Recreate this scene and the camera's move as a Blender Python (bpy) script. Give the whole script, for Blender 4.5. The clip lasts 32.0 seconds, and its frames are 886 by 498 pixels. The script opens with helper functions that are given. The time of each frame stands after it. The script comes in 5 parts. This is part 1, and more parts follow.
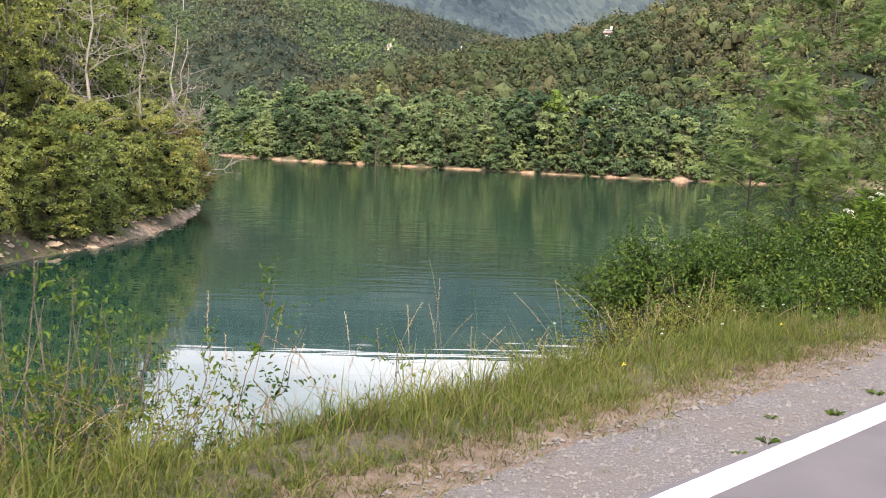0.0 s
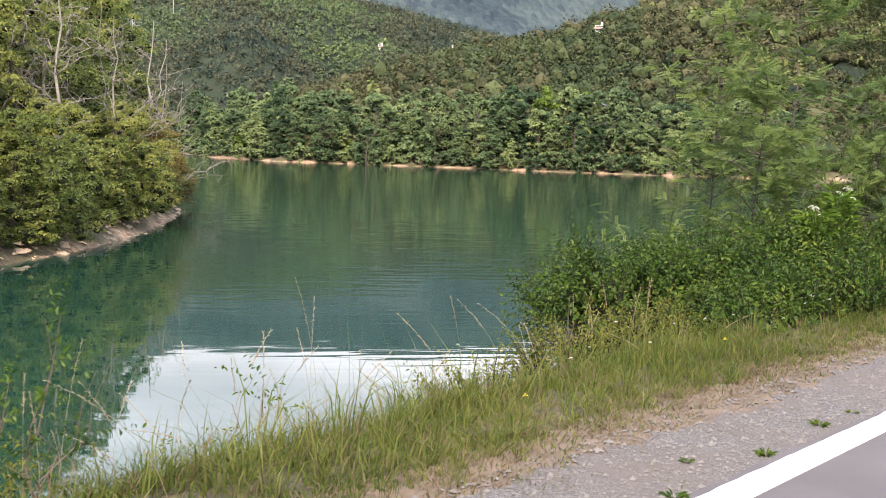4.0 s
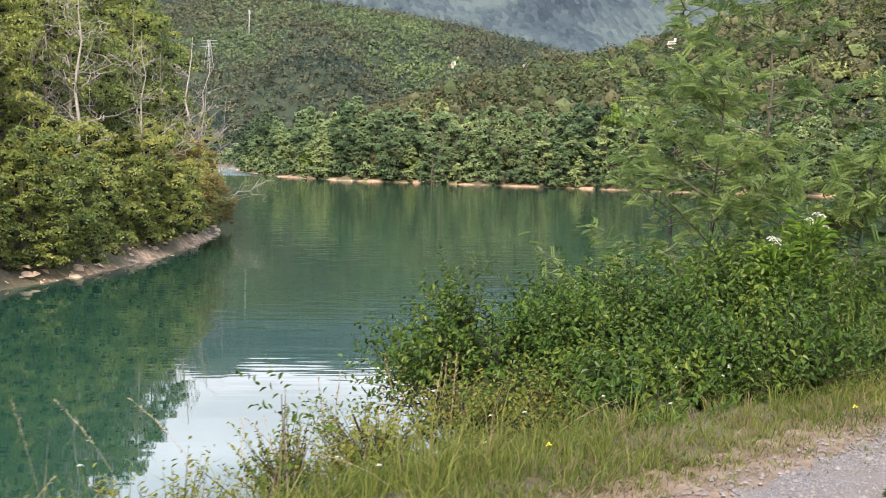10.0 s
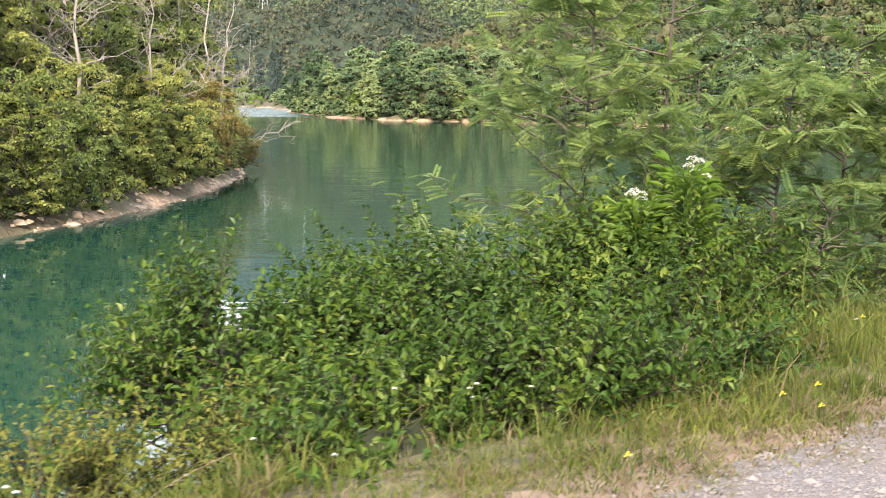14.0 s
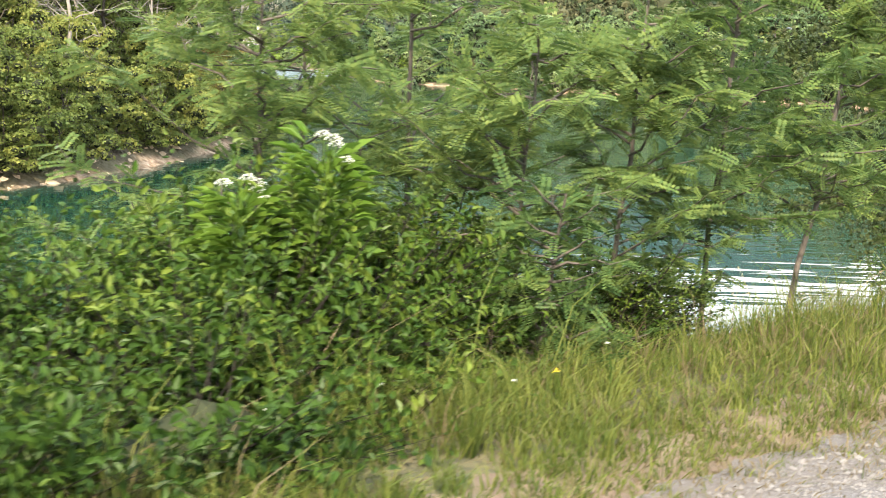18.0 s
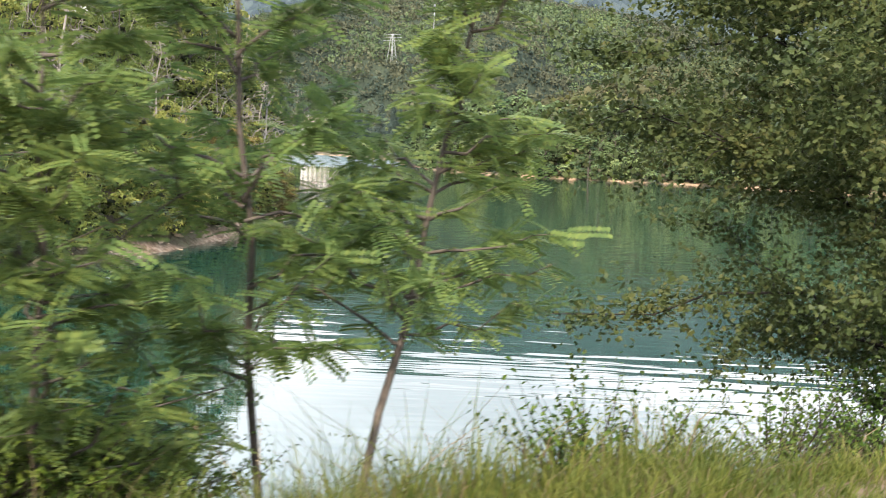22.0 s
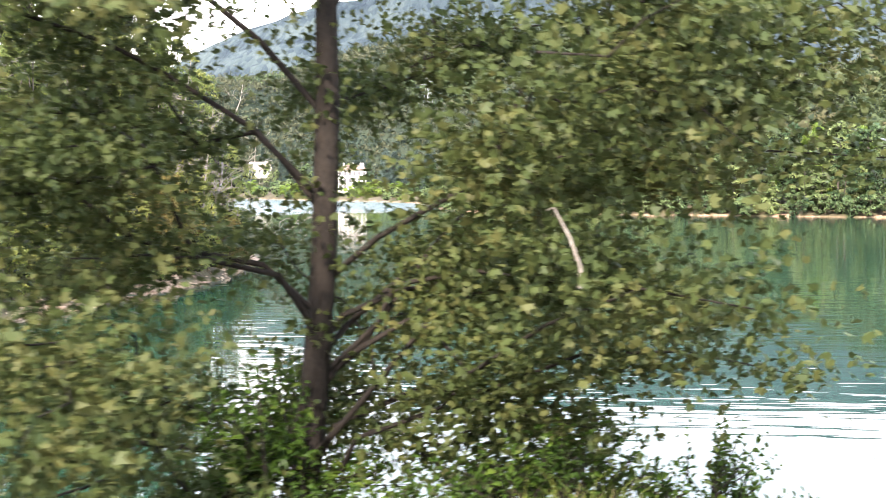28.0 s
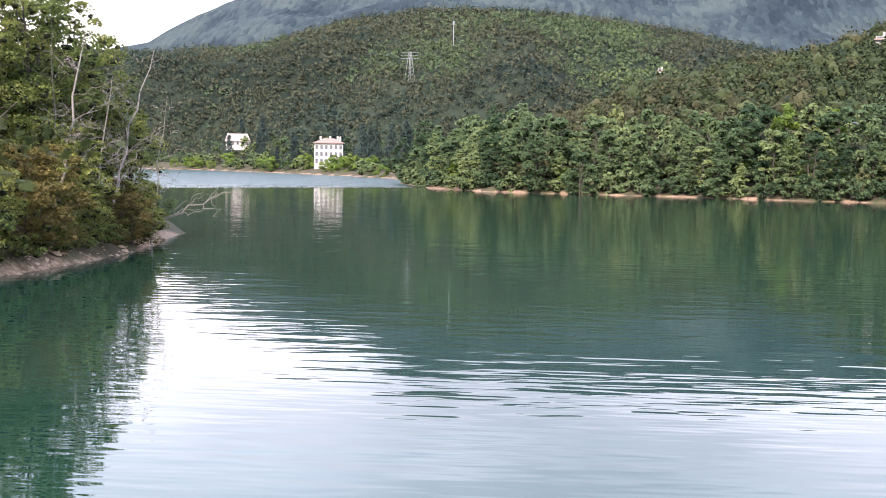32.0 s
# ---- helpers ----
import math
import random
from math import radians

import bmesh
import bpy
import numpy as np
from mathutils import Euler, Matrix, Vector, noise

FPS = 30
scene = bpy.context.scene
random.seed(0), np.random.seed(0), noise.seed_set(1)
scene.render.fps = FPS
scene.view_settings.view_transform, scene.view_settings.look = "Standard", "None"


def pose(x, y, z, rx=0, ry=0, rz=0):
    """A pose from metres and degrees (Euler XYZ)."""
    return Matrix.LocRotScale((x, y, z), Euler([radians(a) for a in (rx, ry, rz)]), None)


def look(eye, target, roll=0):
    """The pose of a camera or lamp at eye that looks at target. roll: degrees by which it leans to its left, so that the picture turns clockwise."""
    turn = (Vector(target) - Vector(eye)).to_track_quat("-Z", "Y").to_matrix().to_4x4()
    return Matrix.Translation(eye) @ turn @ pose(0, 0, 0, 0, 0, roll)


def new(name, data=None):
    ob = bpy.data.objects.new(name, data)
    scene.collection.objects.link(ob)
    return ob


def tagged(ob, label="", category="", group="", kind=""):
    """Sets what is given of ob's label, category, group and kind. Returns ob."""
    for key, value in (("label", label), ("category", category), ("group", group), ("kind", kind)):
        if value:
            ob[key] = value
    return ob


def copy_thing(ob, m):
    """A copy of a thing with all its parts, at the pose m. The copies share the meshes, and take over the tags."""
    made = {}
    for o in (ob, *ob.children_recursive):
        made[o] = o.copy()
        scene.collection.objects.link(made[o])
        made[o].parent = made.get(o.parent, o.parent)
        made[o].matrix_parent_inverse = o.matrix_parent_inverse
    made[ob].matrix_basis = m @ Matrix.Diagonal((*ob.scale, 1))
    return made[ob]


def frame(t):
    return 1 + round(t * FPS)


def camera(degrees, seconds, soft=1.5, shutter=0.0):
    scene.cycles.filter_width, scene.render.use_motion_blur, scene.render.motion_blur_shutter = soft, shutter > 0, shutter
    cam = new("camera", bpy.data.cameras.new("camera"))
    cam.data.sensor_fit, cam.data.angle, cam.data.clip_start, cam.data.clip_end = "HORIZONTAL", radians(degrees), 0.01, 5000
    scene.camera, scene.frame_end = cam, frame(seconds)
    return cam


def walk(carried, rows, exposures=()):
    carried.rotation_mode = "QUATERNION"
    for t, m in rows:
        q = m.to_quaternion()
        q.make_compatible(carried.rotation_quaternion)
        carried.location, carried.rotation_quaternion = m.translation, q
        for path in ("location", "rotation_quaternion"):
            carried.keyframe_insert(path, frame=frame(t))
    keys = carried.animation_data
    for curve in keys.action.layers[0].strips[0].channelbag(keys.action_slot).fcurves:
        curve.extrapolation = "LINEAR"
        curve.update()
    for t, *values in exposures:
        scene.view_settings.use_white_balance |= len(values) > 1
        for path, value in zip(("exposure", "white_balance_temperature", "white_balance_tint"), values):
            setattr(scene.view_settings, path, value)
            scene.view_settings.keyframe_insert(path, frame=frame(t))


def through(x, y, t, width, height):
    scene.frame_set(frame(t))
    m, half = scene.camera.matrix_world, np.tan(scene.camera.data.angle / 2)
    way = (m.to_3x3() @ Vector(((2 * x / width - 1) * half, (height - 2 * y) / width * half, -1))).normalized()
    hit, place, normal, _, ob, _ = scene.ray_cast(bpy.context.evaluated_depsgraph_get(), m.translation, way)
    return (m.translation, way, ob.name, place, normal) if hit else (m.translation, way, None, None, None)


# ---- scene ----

def aim(x, y, z, yaw, pitch, roll):
    """A camera pose from its eye and its yaw (left from +y), pitch and roll in degrees."""
    a, b = radians(yaw), radians(pitch)
    way = Vector((-math.sin(a) * math.cos(b), math.cos(a) * math.cos(b), math.sin(b)))
    return look((x, y, z), Vector((x, y, z)) + way, roll)


PATH = [
    (0, -0.000, -0.417, 5.631, -50.868, -5.221, 2.699),
    (0.5, 0.133, -0.398, 5.631, -51.006, -5.218, 2.634),
    (1, 0.289, -0.379, 5.633, -51.107, -5.147, 2.420),
    (1.5, 0.446, -0.358, 5.632, -51.145, -5.111, 2.256),
    (2, 0.632, -0.330, 5.632, -51.150, -5.130, 2.153),
    (2.5, 0.822, -0.302, 5.634, -51.177, -5.171, 2.032),
    (3, 1.048, -0.270, 5.632, -51.138, -5.238, 1.963),
    (3.5, 1.251, -0.248, 5.634, -51.104, -5.263, 1.903),
    (5.5, 2.177, -0.175, 5.643, -50.947, -5.308, 1.670),
    (6, 2.467, -0.150, 5.645, -50.916, -5.342, 1.626),
    (6.5, 2.752, -0.118, 5.646, -50.819, -5.277, 1.568),
    (7, 3.079, -0.078, 5.645, -50.585, -4.952, 1.638),
    (7.5, 3.374, -0.049, 5.648, -50.278, -4.632, 1.696),
    (8, 3.714, -0.023, 5.647, -49.846, -4.429, 1.868),
    (8.5, 4.048, 0.007, 5.646, -49.419, -4.497, 1.851),
    (9, 4.419, 0.036, 5.647, -48.873, -4.548, 1.856),
    (9.5, 4.773, 0.066, 5.646, -48.131, -4.496, 1.764),
    (10, 5.166, 0.097, 5.646, -47.333, -4.491, 1.604),
    (10.5, 5.581, 0.132, 5.638, -46.693, -4.603, 1.451),
    (11, 5.987, 0.160, 5.628, -46.035, -5.060, 1.191),
    (11.5, 6.390, 0.188, 5.626, -45.704, -5.737, 1.051),
    (12, 6.797, 0.213, 5.635, -45.438, -6.343, 0.901),
    (12.5, 7.205, 0.237, 5.640, -45.250, -6.706, 0.787),
    (13, 7.619, 0.260, 5.638, -44.979, -7.011, 0.729),
    (13.5, 8.055, 0.284, 5.638, -44.716, -7.270, 0.683),
    (15.5, 9.759, 0.296, 5.594, -43.331, -8.097, 1.413),
    (16, 10.186, 0.309, 5.589, -42.932, -8.450, 1.577),
    (16.5, 10.655, 0.334, 5.582, -42.275, -8.908, 2.082),
    (17, 11.138, 0.330, 5.588, -41.937, -9.142, 2.263),
    (17.5, 11.610, 0.309, 5.590, -41.899, -9.125, 2.368),
    (18, 12.106, 0.304, 5.592, -41.707, -9.133, 2.287),
    (18.5, 12.611, 0.310, 5.596, -40.736, -8.309, 1.785),
    (19, 13.127, 0.320, 5.591, -39.692, -6.954, 1.125),
    (19.5, 13.638, 0.345, 5.598, -39.247, -6.425, 0.822),
    (20, 14.098, 0.271, 5.591, -38.844, -6.038, 0.658),
    (20.5, 14.604, 0.272, 5.570, -38.813, -5.603, 0.241),
    (21, 15.112, 0.295, 5.582, -38.855, -5.678, 0.863),
    (21.5, 15.653, 0.238, 5.589, -38.366, -5.436, 1.050),
    (22, 16.228, 0.218, 5.548, -38.047, -5.000, 2.390),
    (22.5, 16.788, 0.195, 5.556, -37.650, -4.346, 2.465),
    (23, 17.182, 0.086, 5.550, -37.615, -3.831, 2.822),
    (23.5, 17.678, 0.029, 5.573, -37.200, -3.565, 2.758),
    (24, 18.249, 0.013, 5.579, -36.792, -3.240, 2.751),
    (24.5, 18.713, -0.044, 5.540, -36.568, -2.722, 2.911),
    (26.5, 21.010, -0.267, 5.502, -35.932, -2.855, -0.444),
    (27, 21.655, -0.322, 5.525, -35.972, -3.091, -0.678),
    (27.5, 22.348, -0.356, 5.479, -35.445, -2.880, -0.709),
    (28, 23.100, -0.353, 5.465, -35.362, -3.023, -0.167),
    (28.5, 23.772, -0.337, 5.454, -35.258, -3.110, -0.044),
    (29, 24.515, -0.387, 5.469, -35.093, -3.253, 0.363),
    (29.5, 25.299, -0.369, 5.518, -34.947, -3.170, -0.314),
    (30, 26.090, -0.305, 5.564, -34.908, -3.451, 0.182),
    (30.5, 26.859, -0.209, 5.594, -35.251, -3.736, 0.375),
    (31, 27.580, -0.092, 5.607, -35.608, -3.909, 0.684),
    (31.5, 28.268, 0.030, 5.605, -35.778, -4.025, 0.894),
    (32, 28.934, 0.149, 5.596, -35.972, -4.193, 0.955),
]
cam = camera(40.82, 32.0, soft=0.95, shutter=0.6)
walk(cam, [(r[0], aim(*r[1:])) for r in PATH], [(0, 0.97, 6950, 17), (6, 0.93, 6900, 16), (9, 0.98, 6800, 15), (13, 1.42, 7050, 17), (18, 1.62, 7200, 7), (21, 1.42, 7050, 9), (23.5, 1.06, 6800, 19),
          (25, 1.08, 6800, 19), (27, 1.45, 6850, 18), (28, 1.92, 6800, 17), (29, 1.98, 6600, 18), (30, 2.0, 6350, 20), (31, 1.22, 6450, 21), (32, 0.80, 6350, 22)])





# ---- light ----
SUN_EL, SUN_AZ = 40.0, 216.0            # degrees; azimuth counted from +x towards +y
world = bpy.data.worlds.new("world")
scene.world = world
world.use_nodes = True
wn, wl = world.node_tree.nodes, world.node_tree.links
wn.clear()
w_out, w_bg = wn.new("ShaderNodeOutputWorld"), wn.new("ShaderNodeBackground")
w_sky = wn.new("ShaderNodeTexSky")
w_sky.sky_type, w_sky.sun_disc = "NISHITA", False
w_sky.sun_elevation, w_sky.sun_rotation = radians(SUN_EL), radians(90 - SUN_AZ)
w_sky.dust_density, w_sky.air_density = 4.0, 1.0
w_tc, w_noise, w_ramp = wn.new("ShaderNodeTexCoord"), wn.new("ShaderNodeTexNoise"), wn.new("ShaderNodeValToRGB")
w_map = wn.new("ShaderNodeMapping")
w_map.inputs["Scale"].default_value = (1.0, 1.0, 3.5)
w_noise.inputs["Scale"].default_value, w_noise.inputs["Detail"].default_value = 2.2, 5.0
w_ramp.color_ramp.elements[0].position, w_ramp.color_ramp.elements[1].position = 0.05, 0.5
w_mix = wn.new("ShaderNodeMixRGB")
w_sep, w_grad = wn.new("ShaderNodeSeparateXYZ"), wn.new("ShaderNodeValToRGB")
w_grad.color_ramp.elements.new(0.5)
for e, (pos, col) in zip(w_grad.color_ramp.elements, [(0.10, (18.5, 17.6, 17.8, 1)), (0.28, (14.0, 16.0, 18.5, 1)), (0.6, (8.0, 10.2, 13.4, 1))]):
    e.position, e.color = pos, col
wl.new(w_tc.outputs["Generated"], w_sep.inputs["Vector"])
wl.new(w_sep.outputs["Z"], w_grad.inputs["Fac"])
wl.new(w_grad.outputs["Color"], w_mix.inputs["Color2"])      # bright high cloud
wl.new(w_tc.outputs["Generated"], w_map.inputs["Vector"])
wl.new(w_map.outputs["Vector"], w_noise.inputs["Vector"])
wl.new(w_noise.outputs["Fac"], w_ramp.inputs["Fac"])
wl.new(w_ramp.outputs["Color"], w_mix.inputs["Fac"])
wl.new(w_sky.outputs["Color"], w_mix.inputs["Color1"])
wl.new(w_mix.outputs["Color"], w_bg.inputs["Color"])
w_bg.inputs["Strength"].default_value = 0.115
wl.new(w_bg.outputs["Background"], w_out.inputs["Surface"])

sun = new("sun", bpy.data.lights.new("sun", "SUN"))
sun.data.energy, sun.data.angle, sun.data.color = 5.0, radians(3.5), (1.0, 0.92, 0.78)
sa, se = radians(SUN_AZ), radians(SUN_EL)
sun.matrix_world = look((0, 0, 60), Vector((0, 0, 60)) - Vector((math.cos(sa) * math.cos(se), math.sin(sa) * math.cos(se), math.sin(se))))


# ---- materials ----
def nodes_of(mat):
    mat.use_nodes = True
    nt = mat.node_tree
    return nt, nt.nodes, nt.links, nt.nodes["Principled BSDF"]


def ramp_node(nd, stops):
    r = nd.new("ShaderNodeValToRGB")
    while len(r.color_ramp.elements) < len(stops):
        r.color_ramp.elements.new(0.5)
    for e, (pos, col) in zip(r.color_ramp.elements, stops):
        e.position, e.color = pos, (*col, 1)
    return r


def noise_node(nd, lk, scale, detail=4.0, vec="Object", stretch=None):
    tc, n = nd.new("ShaderNodeTexCoord"), nd.new("ShaderNodeTexNoise")
    n.inputs["Scale"].default_value, n.inputs["Detail"].default_value = scale, detail
    src = tc.outputs[vec]
    if stretch:
        mp = nd.new("ShaderNodeMapping")
        mp.inputs["Scale"].default_value = stretch
        lk.new(src, mp.inputs["Vector"])
        src = mp.outputs["Vector"]
    lk.new(src, n.inputs["Vector"])
    return n


def surface(name, stops, scale, rough=0.8, bump=0.3, fine=None, metal=0.0, dist=0.02, spec=0.5):
    """A two-scale noise-coloured surface with relief."""
    m = bpy.data.materials.new(name)
    nt, nd, lk, bs = nodes_of(m)
    n1 = noise_node(nd, lk, scale, 5.0)
    n2 = noise_node(nd, lk, fine or scale * 9, 3.0)
    mx = nd.new("ShaderNodeMath")
    mx.operation = "MULTIPLY_ADD"
    mx.inputs[1].default_value, mx.inputs[2].default_value = 0.45, 0.0
    lk.new(n2.outputs["Fac"], mx.inputs[0])
    ad = nd.new("ShaderNodeMath")
    ad.operation = "MULTIPLY_ADD"
    ad.inputs[1].default_value = 0.55
    lk.new(n1.outputs["Fac"], ad.inputs[0])
    lk.new(mx.outputs[0], ad.inputs[2])
    r = ramp_node(nd, stops)
    lk.new(ad.outputs[0], r.inputs["Fac"])
    lk.new(r.outputs["Color"], bs.inputs["Base Color"])
    bs.inputs["Roughness"].default_value, bs.inputs["Metallic"].default_value = rough, metal
    bs.inputs["Specular IOR Level"].default_value = spec
    if bump:
        b = nd.new("ShaderNodeBump")
        b.inputs["Strength"].default_value, b.inputs["Distance"].default_value = bump, dist
        lk.new(ad.outputs[0], b.inputs["Height"])
        lk.new(b.outputs["Normal"], bs.inputs["Normal"])
    return m


def foliage(name, dark, mid, light, through=0.3, rough=0.5, spots=None, patch_scale=0.35, by_leaf=0.36, by_plant=0.34, by_patch=0.36, relief=0.0):
    """Leaves: colour by leaf, by plant and by patch, some light coming through."""
    m = bpy.data.materials.new(name)
    nt, nd, lk, bs = nodes_of(m)
    geo, info = nd.new("ShaderNodeNewGeometry"), nd.new("ShaderNodeObjectInfo")
    patch = noise_node(nd, lk, patch_scale, 6.0)
    a = nd.new("ShaderNodeMath")
    a.operation = "MULTIPLY_ADD"
    a.inputs[1].default_value = by_leaf
    lk.new(geo.outputs["Random Per Island"], a.inputs[0])
    b = nd.new("ShaderNodeMath")
    b.operation = "MULTIPLY_ADD"
    b.inputs[1].default_value, b.inputs[2].default_value = by_plant, 0.5 * (1.0 - by_leaf - by_plant - by_patch)
    lk.new(info.outputs["Random"], b.inputs[0])
    lk.new(b.outputs[0], a.inputs[2])
    c = nd.new("ShaderNodeMath")
    c.operation = "MULTIPLY_ADD"
    c.inputs[1].default_value = by_patch
    lk.new(patch.outputs["Fac"], c.inputs[0])
    lk.new(a.outputs[0], c.inputs[2])
    stops = [(0.12, dark), (0.5, mid), (0.88, light)]
    if spots:
        stops.append((0.97, spots))
    r = ramp_node(nd, stops)
    lk.new(c.outputs[0], r.inputs["Fac"])
    lk.new(r.outputs["Color"], bs.inputs["Base Color"])
    bs.inputs["Roughness"].default_value = rough
    bs.inputs["Specular IOR Level"].default_value = 0.14
    if relief:
        rough_n = noise_node(nd, lk, 0.55 / relief, 4.0)
        bp = nd.new("ShaderNodeBump")
        bp.inputs["Strength"].default_value, bp.inputs["Distance"].default_value = 1.0, 2.2 * relief
        lk.new(rough_n.outputs["Fac"], bp.inputs["Height"])
        lk.new(bp.outputs["Normal"], bs.inputs["Normal"])
    tr, mix = nd.new("ShaderNodeBsdfTranslucent"), nd.new("ShaderNodeMixShader")
    lk.new(r.outputs["Color"], tr.inputs["Color"])
    mix.inputs["Fac"].default_value = through
    lk.new(bs.outputs["BSDF"], mix.inputs[1])
    lk.new(tr.outputs["BSDF"], mix.inputs[2])
    lk.new(mix.outputs["Shader"], nd["Material Output"].inputs["Surface"])
    return m


def water_material():
    m = bpy.data.materials.new("lake_water")
    nt, nd, lk, bs = nodes_of(m)
    bs.inputs["Base Color"].default_value = (0.0078, 0.0305, 0.0205, 1)
    bs.inputs["Roughness"].default_value, bs.inputs["IOR"].default_value = 0.02, 1.333
    tc = nd.new("ShaderNodeTexCoord")
    sep = nd.new("ShaderNodeSeparateXYZ")
    lk.new(tc.outputs["Object"], sep.inputs["Vector"])
    # wind patches: far end of the lake ruffled, the bay nearly still
    wind = nd.new("ShaderNodeMapRange")
    wind.inputs["From Min"].default_value, wind.inputs["From Max"].default_value = 200, 232
    wind.inputs["To Min"].default_value, wind.inputs["To Max"].default_value = 0.0, 1.0
    lk.new(sep.outputs["Y"], wind.inputs["Value"])
    rot, wide = nd.new("ShaderNodeMapping"), nd.new("ShaderNodeMapping")
    rot.inputs["Rotation"].default_value = (0, 0, radians(-50))
    wide.inputs["Scale"].default_value = (1.15, 0.26, 1.0)
    n1 = nd.new("ShaderNodeTexNoise")
    n1.inputs["Scale"].default_value, n1.inputs["Detail"].default_value = 1.0, 2.0
    lk.new(tc.outputs["Object"], rot.inputs["Vector"])
    lk.new(rot.outputs["Vector"], wide.inputs["Vector"])
    lk.new(wide.outputs["Vector"], n1.inputs["Vector"])
    n2 = noise_node(nd, lk, 0.12, 2.0)
    n3 = noise_node(nd, lk, 2.6, 2.0)
    s1 = nd.new("ShaderNodeMath")
    s1.operation = "MULTIPLY_ADD"
    s1.inputs[1].default_value = 1.8
    lk.new(n2.outputs["Fac"], s1.inputs[0])
    lk.new(n1.outputs["Fac"], s1.inputs[2])
    open_water = nd.new("ShaderNodeMapRange")          # the bay is sheltered, the open lake carries ripples
    open_water.inputs["From Min"].default_value, open_water.inputs["From Max"].default_value = 20, 38
    open_water.inputs["To Min"].default_value, open_water.inputs["To Max"].default_value = 0.12, 1.0
    lk.new(sep.outputs["X"], open_water.inputs["Value"])
    b1 = nd.new("ShaderNodeBump")
    b1.inputs["Distance"].default_value = 0.017
    lk.new(open_water.outputs["Result"], b1.inputs["Strength"])
    lk.new(s1.outputs[0], b1.inputs["Height"])
    b2 = nd.new("ShaderNodeBump")
    b2.inputs["Distance"].default_value = 0.30
    lk.new(wind.outputs["Result"], b2.inputs["Strength"])
    lk.new(n3.outputs["Fac"], b2.inputs["Height"])
    lk.new(b1.outputs["Normal"], b2.inputs["Normal"])
    lk.new(b2.outputs["Normal"], bs.inputs["Normal"])
    rr = nd.new("ShaderNodeMath")
    rr.operation = "MULTIPLY_ADD"
    rr.inputs[1].default_value, rr.inputs[2].default_value = 0.26, 0.02
    lk.new(wind.outputs["Result"], rr.inputs[0])
    lk.new(rr.outputs[0], bs.inputs["Roughness"])
    return m


M_WATER = water_material()
M_ASPHALT = surface("asphalt", [(0.3, (0.058, 0.047, 0.048)), (0.7, (0.098, 0.081, 0.082))], 2.0, 0.85, 0.5, 140, dist=0.004)
M_LINE = surface("road_paint", [(0.28, (0.26, 0.245, 0.245)), (0.42, (0.43, 0.415, 0.42)), (0.7, (0.50, 0.485, 0.49))], 4.0, 0.6, 0.3, 70, dist=0.003)


def gravel_material():
    """Crushed stone: pale and dark chips bedded in dust."""
    m = bpy.data.materials.new("gravel_bed")
    nt, nd, lk, bs = nodes_of(m)
    tc, vor, big = nd.new("ShaderNodeTexCoord"), nd.new("ShaderNodeTexVoronoi"), nd.new("ShaderNodeTexVoronoi")
    vor.inputs["Scale"].default_value, big.inputs["Scale"].default_value = 260.0, 120.0
    lk.new(tc.outputs["Object"], vor.inputs["Vector"])
    lk.new(tc.outputs["Object"], big.inputs["Vector"])
    sep, sep2, mid = nd.new("ShaderNodeSeparateColor"), nd.new("ShaderNodeSeparateColor"), nd.new("ShaderNodeMath")
    lk.new(vor.outputs["Color"], sep.inputs["Color"])
    lk.new(big.outputs["Color"], sep2.inputs["Color"])
    mid.operation = "MULTIPLY_ADD"
    mid.inputs[1].default_value = 0.5
    lk.new(sep.outputs["Red"], mid.inputs[0])
    half = nd.new("ShaderNodeMath")
    half.operation = "MULTIPLY"
    half.inputs[1].default_value = 0.5
    lk.new(sep2.outputs["Green"], half.inputs[0])
    lk.new(half.outputs[0], mid.inputs[2])
    chips = ramp_node(nd, [(0.12, (0.036, 0.030, 0.028)), (0.45, (0.086, 0.073, 0.069)), (0.72, (0.132, 0.115, 0.112)), (0.95, (0.25, 0.226, 0.225))])
    lk.new(mid.outputs[0], chips.inputs["Fac"])
    dirt = noise_node(nd, lk, 1.3, 5.0)
    dust = ramp_node(nd, [(0.38, (0.0, 0.0, 0.0)), (0.68, (0.75, 0.75, 0.75))])
    lk.new(dirt.outputs["Fac"], dust.inputs["Fac"])
    mix = nd.new("ShaderNodeMixRGB")
    mix.inputs["Color2"].default_value = (0.105, 0.082, 0.069, 1)
    lk.new(dust.outputs["Color"], mix.inputs["Fac"])
    lk.new(chips.outputs["Color"], mix.inputs["Color1"])
    lk.new(mix.outputs["Color"], bs.inputs["Base Color"])
    bs.inputs["Roughness"].default_value = 0.95
    b = nd.new("ShaderNodeBump")
    b.invert = True
    b.inputs["Strength"].default_value, b.inputs["Distance"].default_value = 0.8, 0.004
    lk.new(vor.outputs["Distance"], b.inputs["Height"])
    lk.new(b.outputs["Normal"], bs.inputs["Normal"])
    return m


M_GRAVEL = gravel_material()
M_LITTER = surface("dry_litter", [(0.3, (0.070, 0.044, 0.030)), (0.5, (0.140, 0.094, 0.064)), (0.72, (0.210, 0.150, 0.108))], 5.0, 0.95, 1.0, 170, dist=0.02)
M_STONE = surface("gravel_stone", [(0.3, (0.085, 0.072, 0.066)), (0.7, (0.175, 0.157, 0.148))], 7.0, 0.9, 0.2, 60)


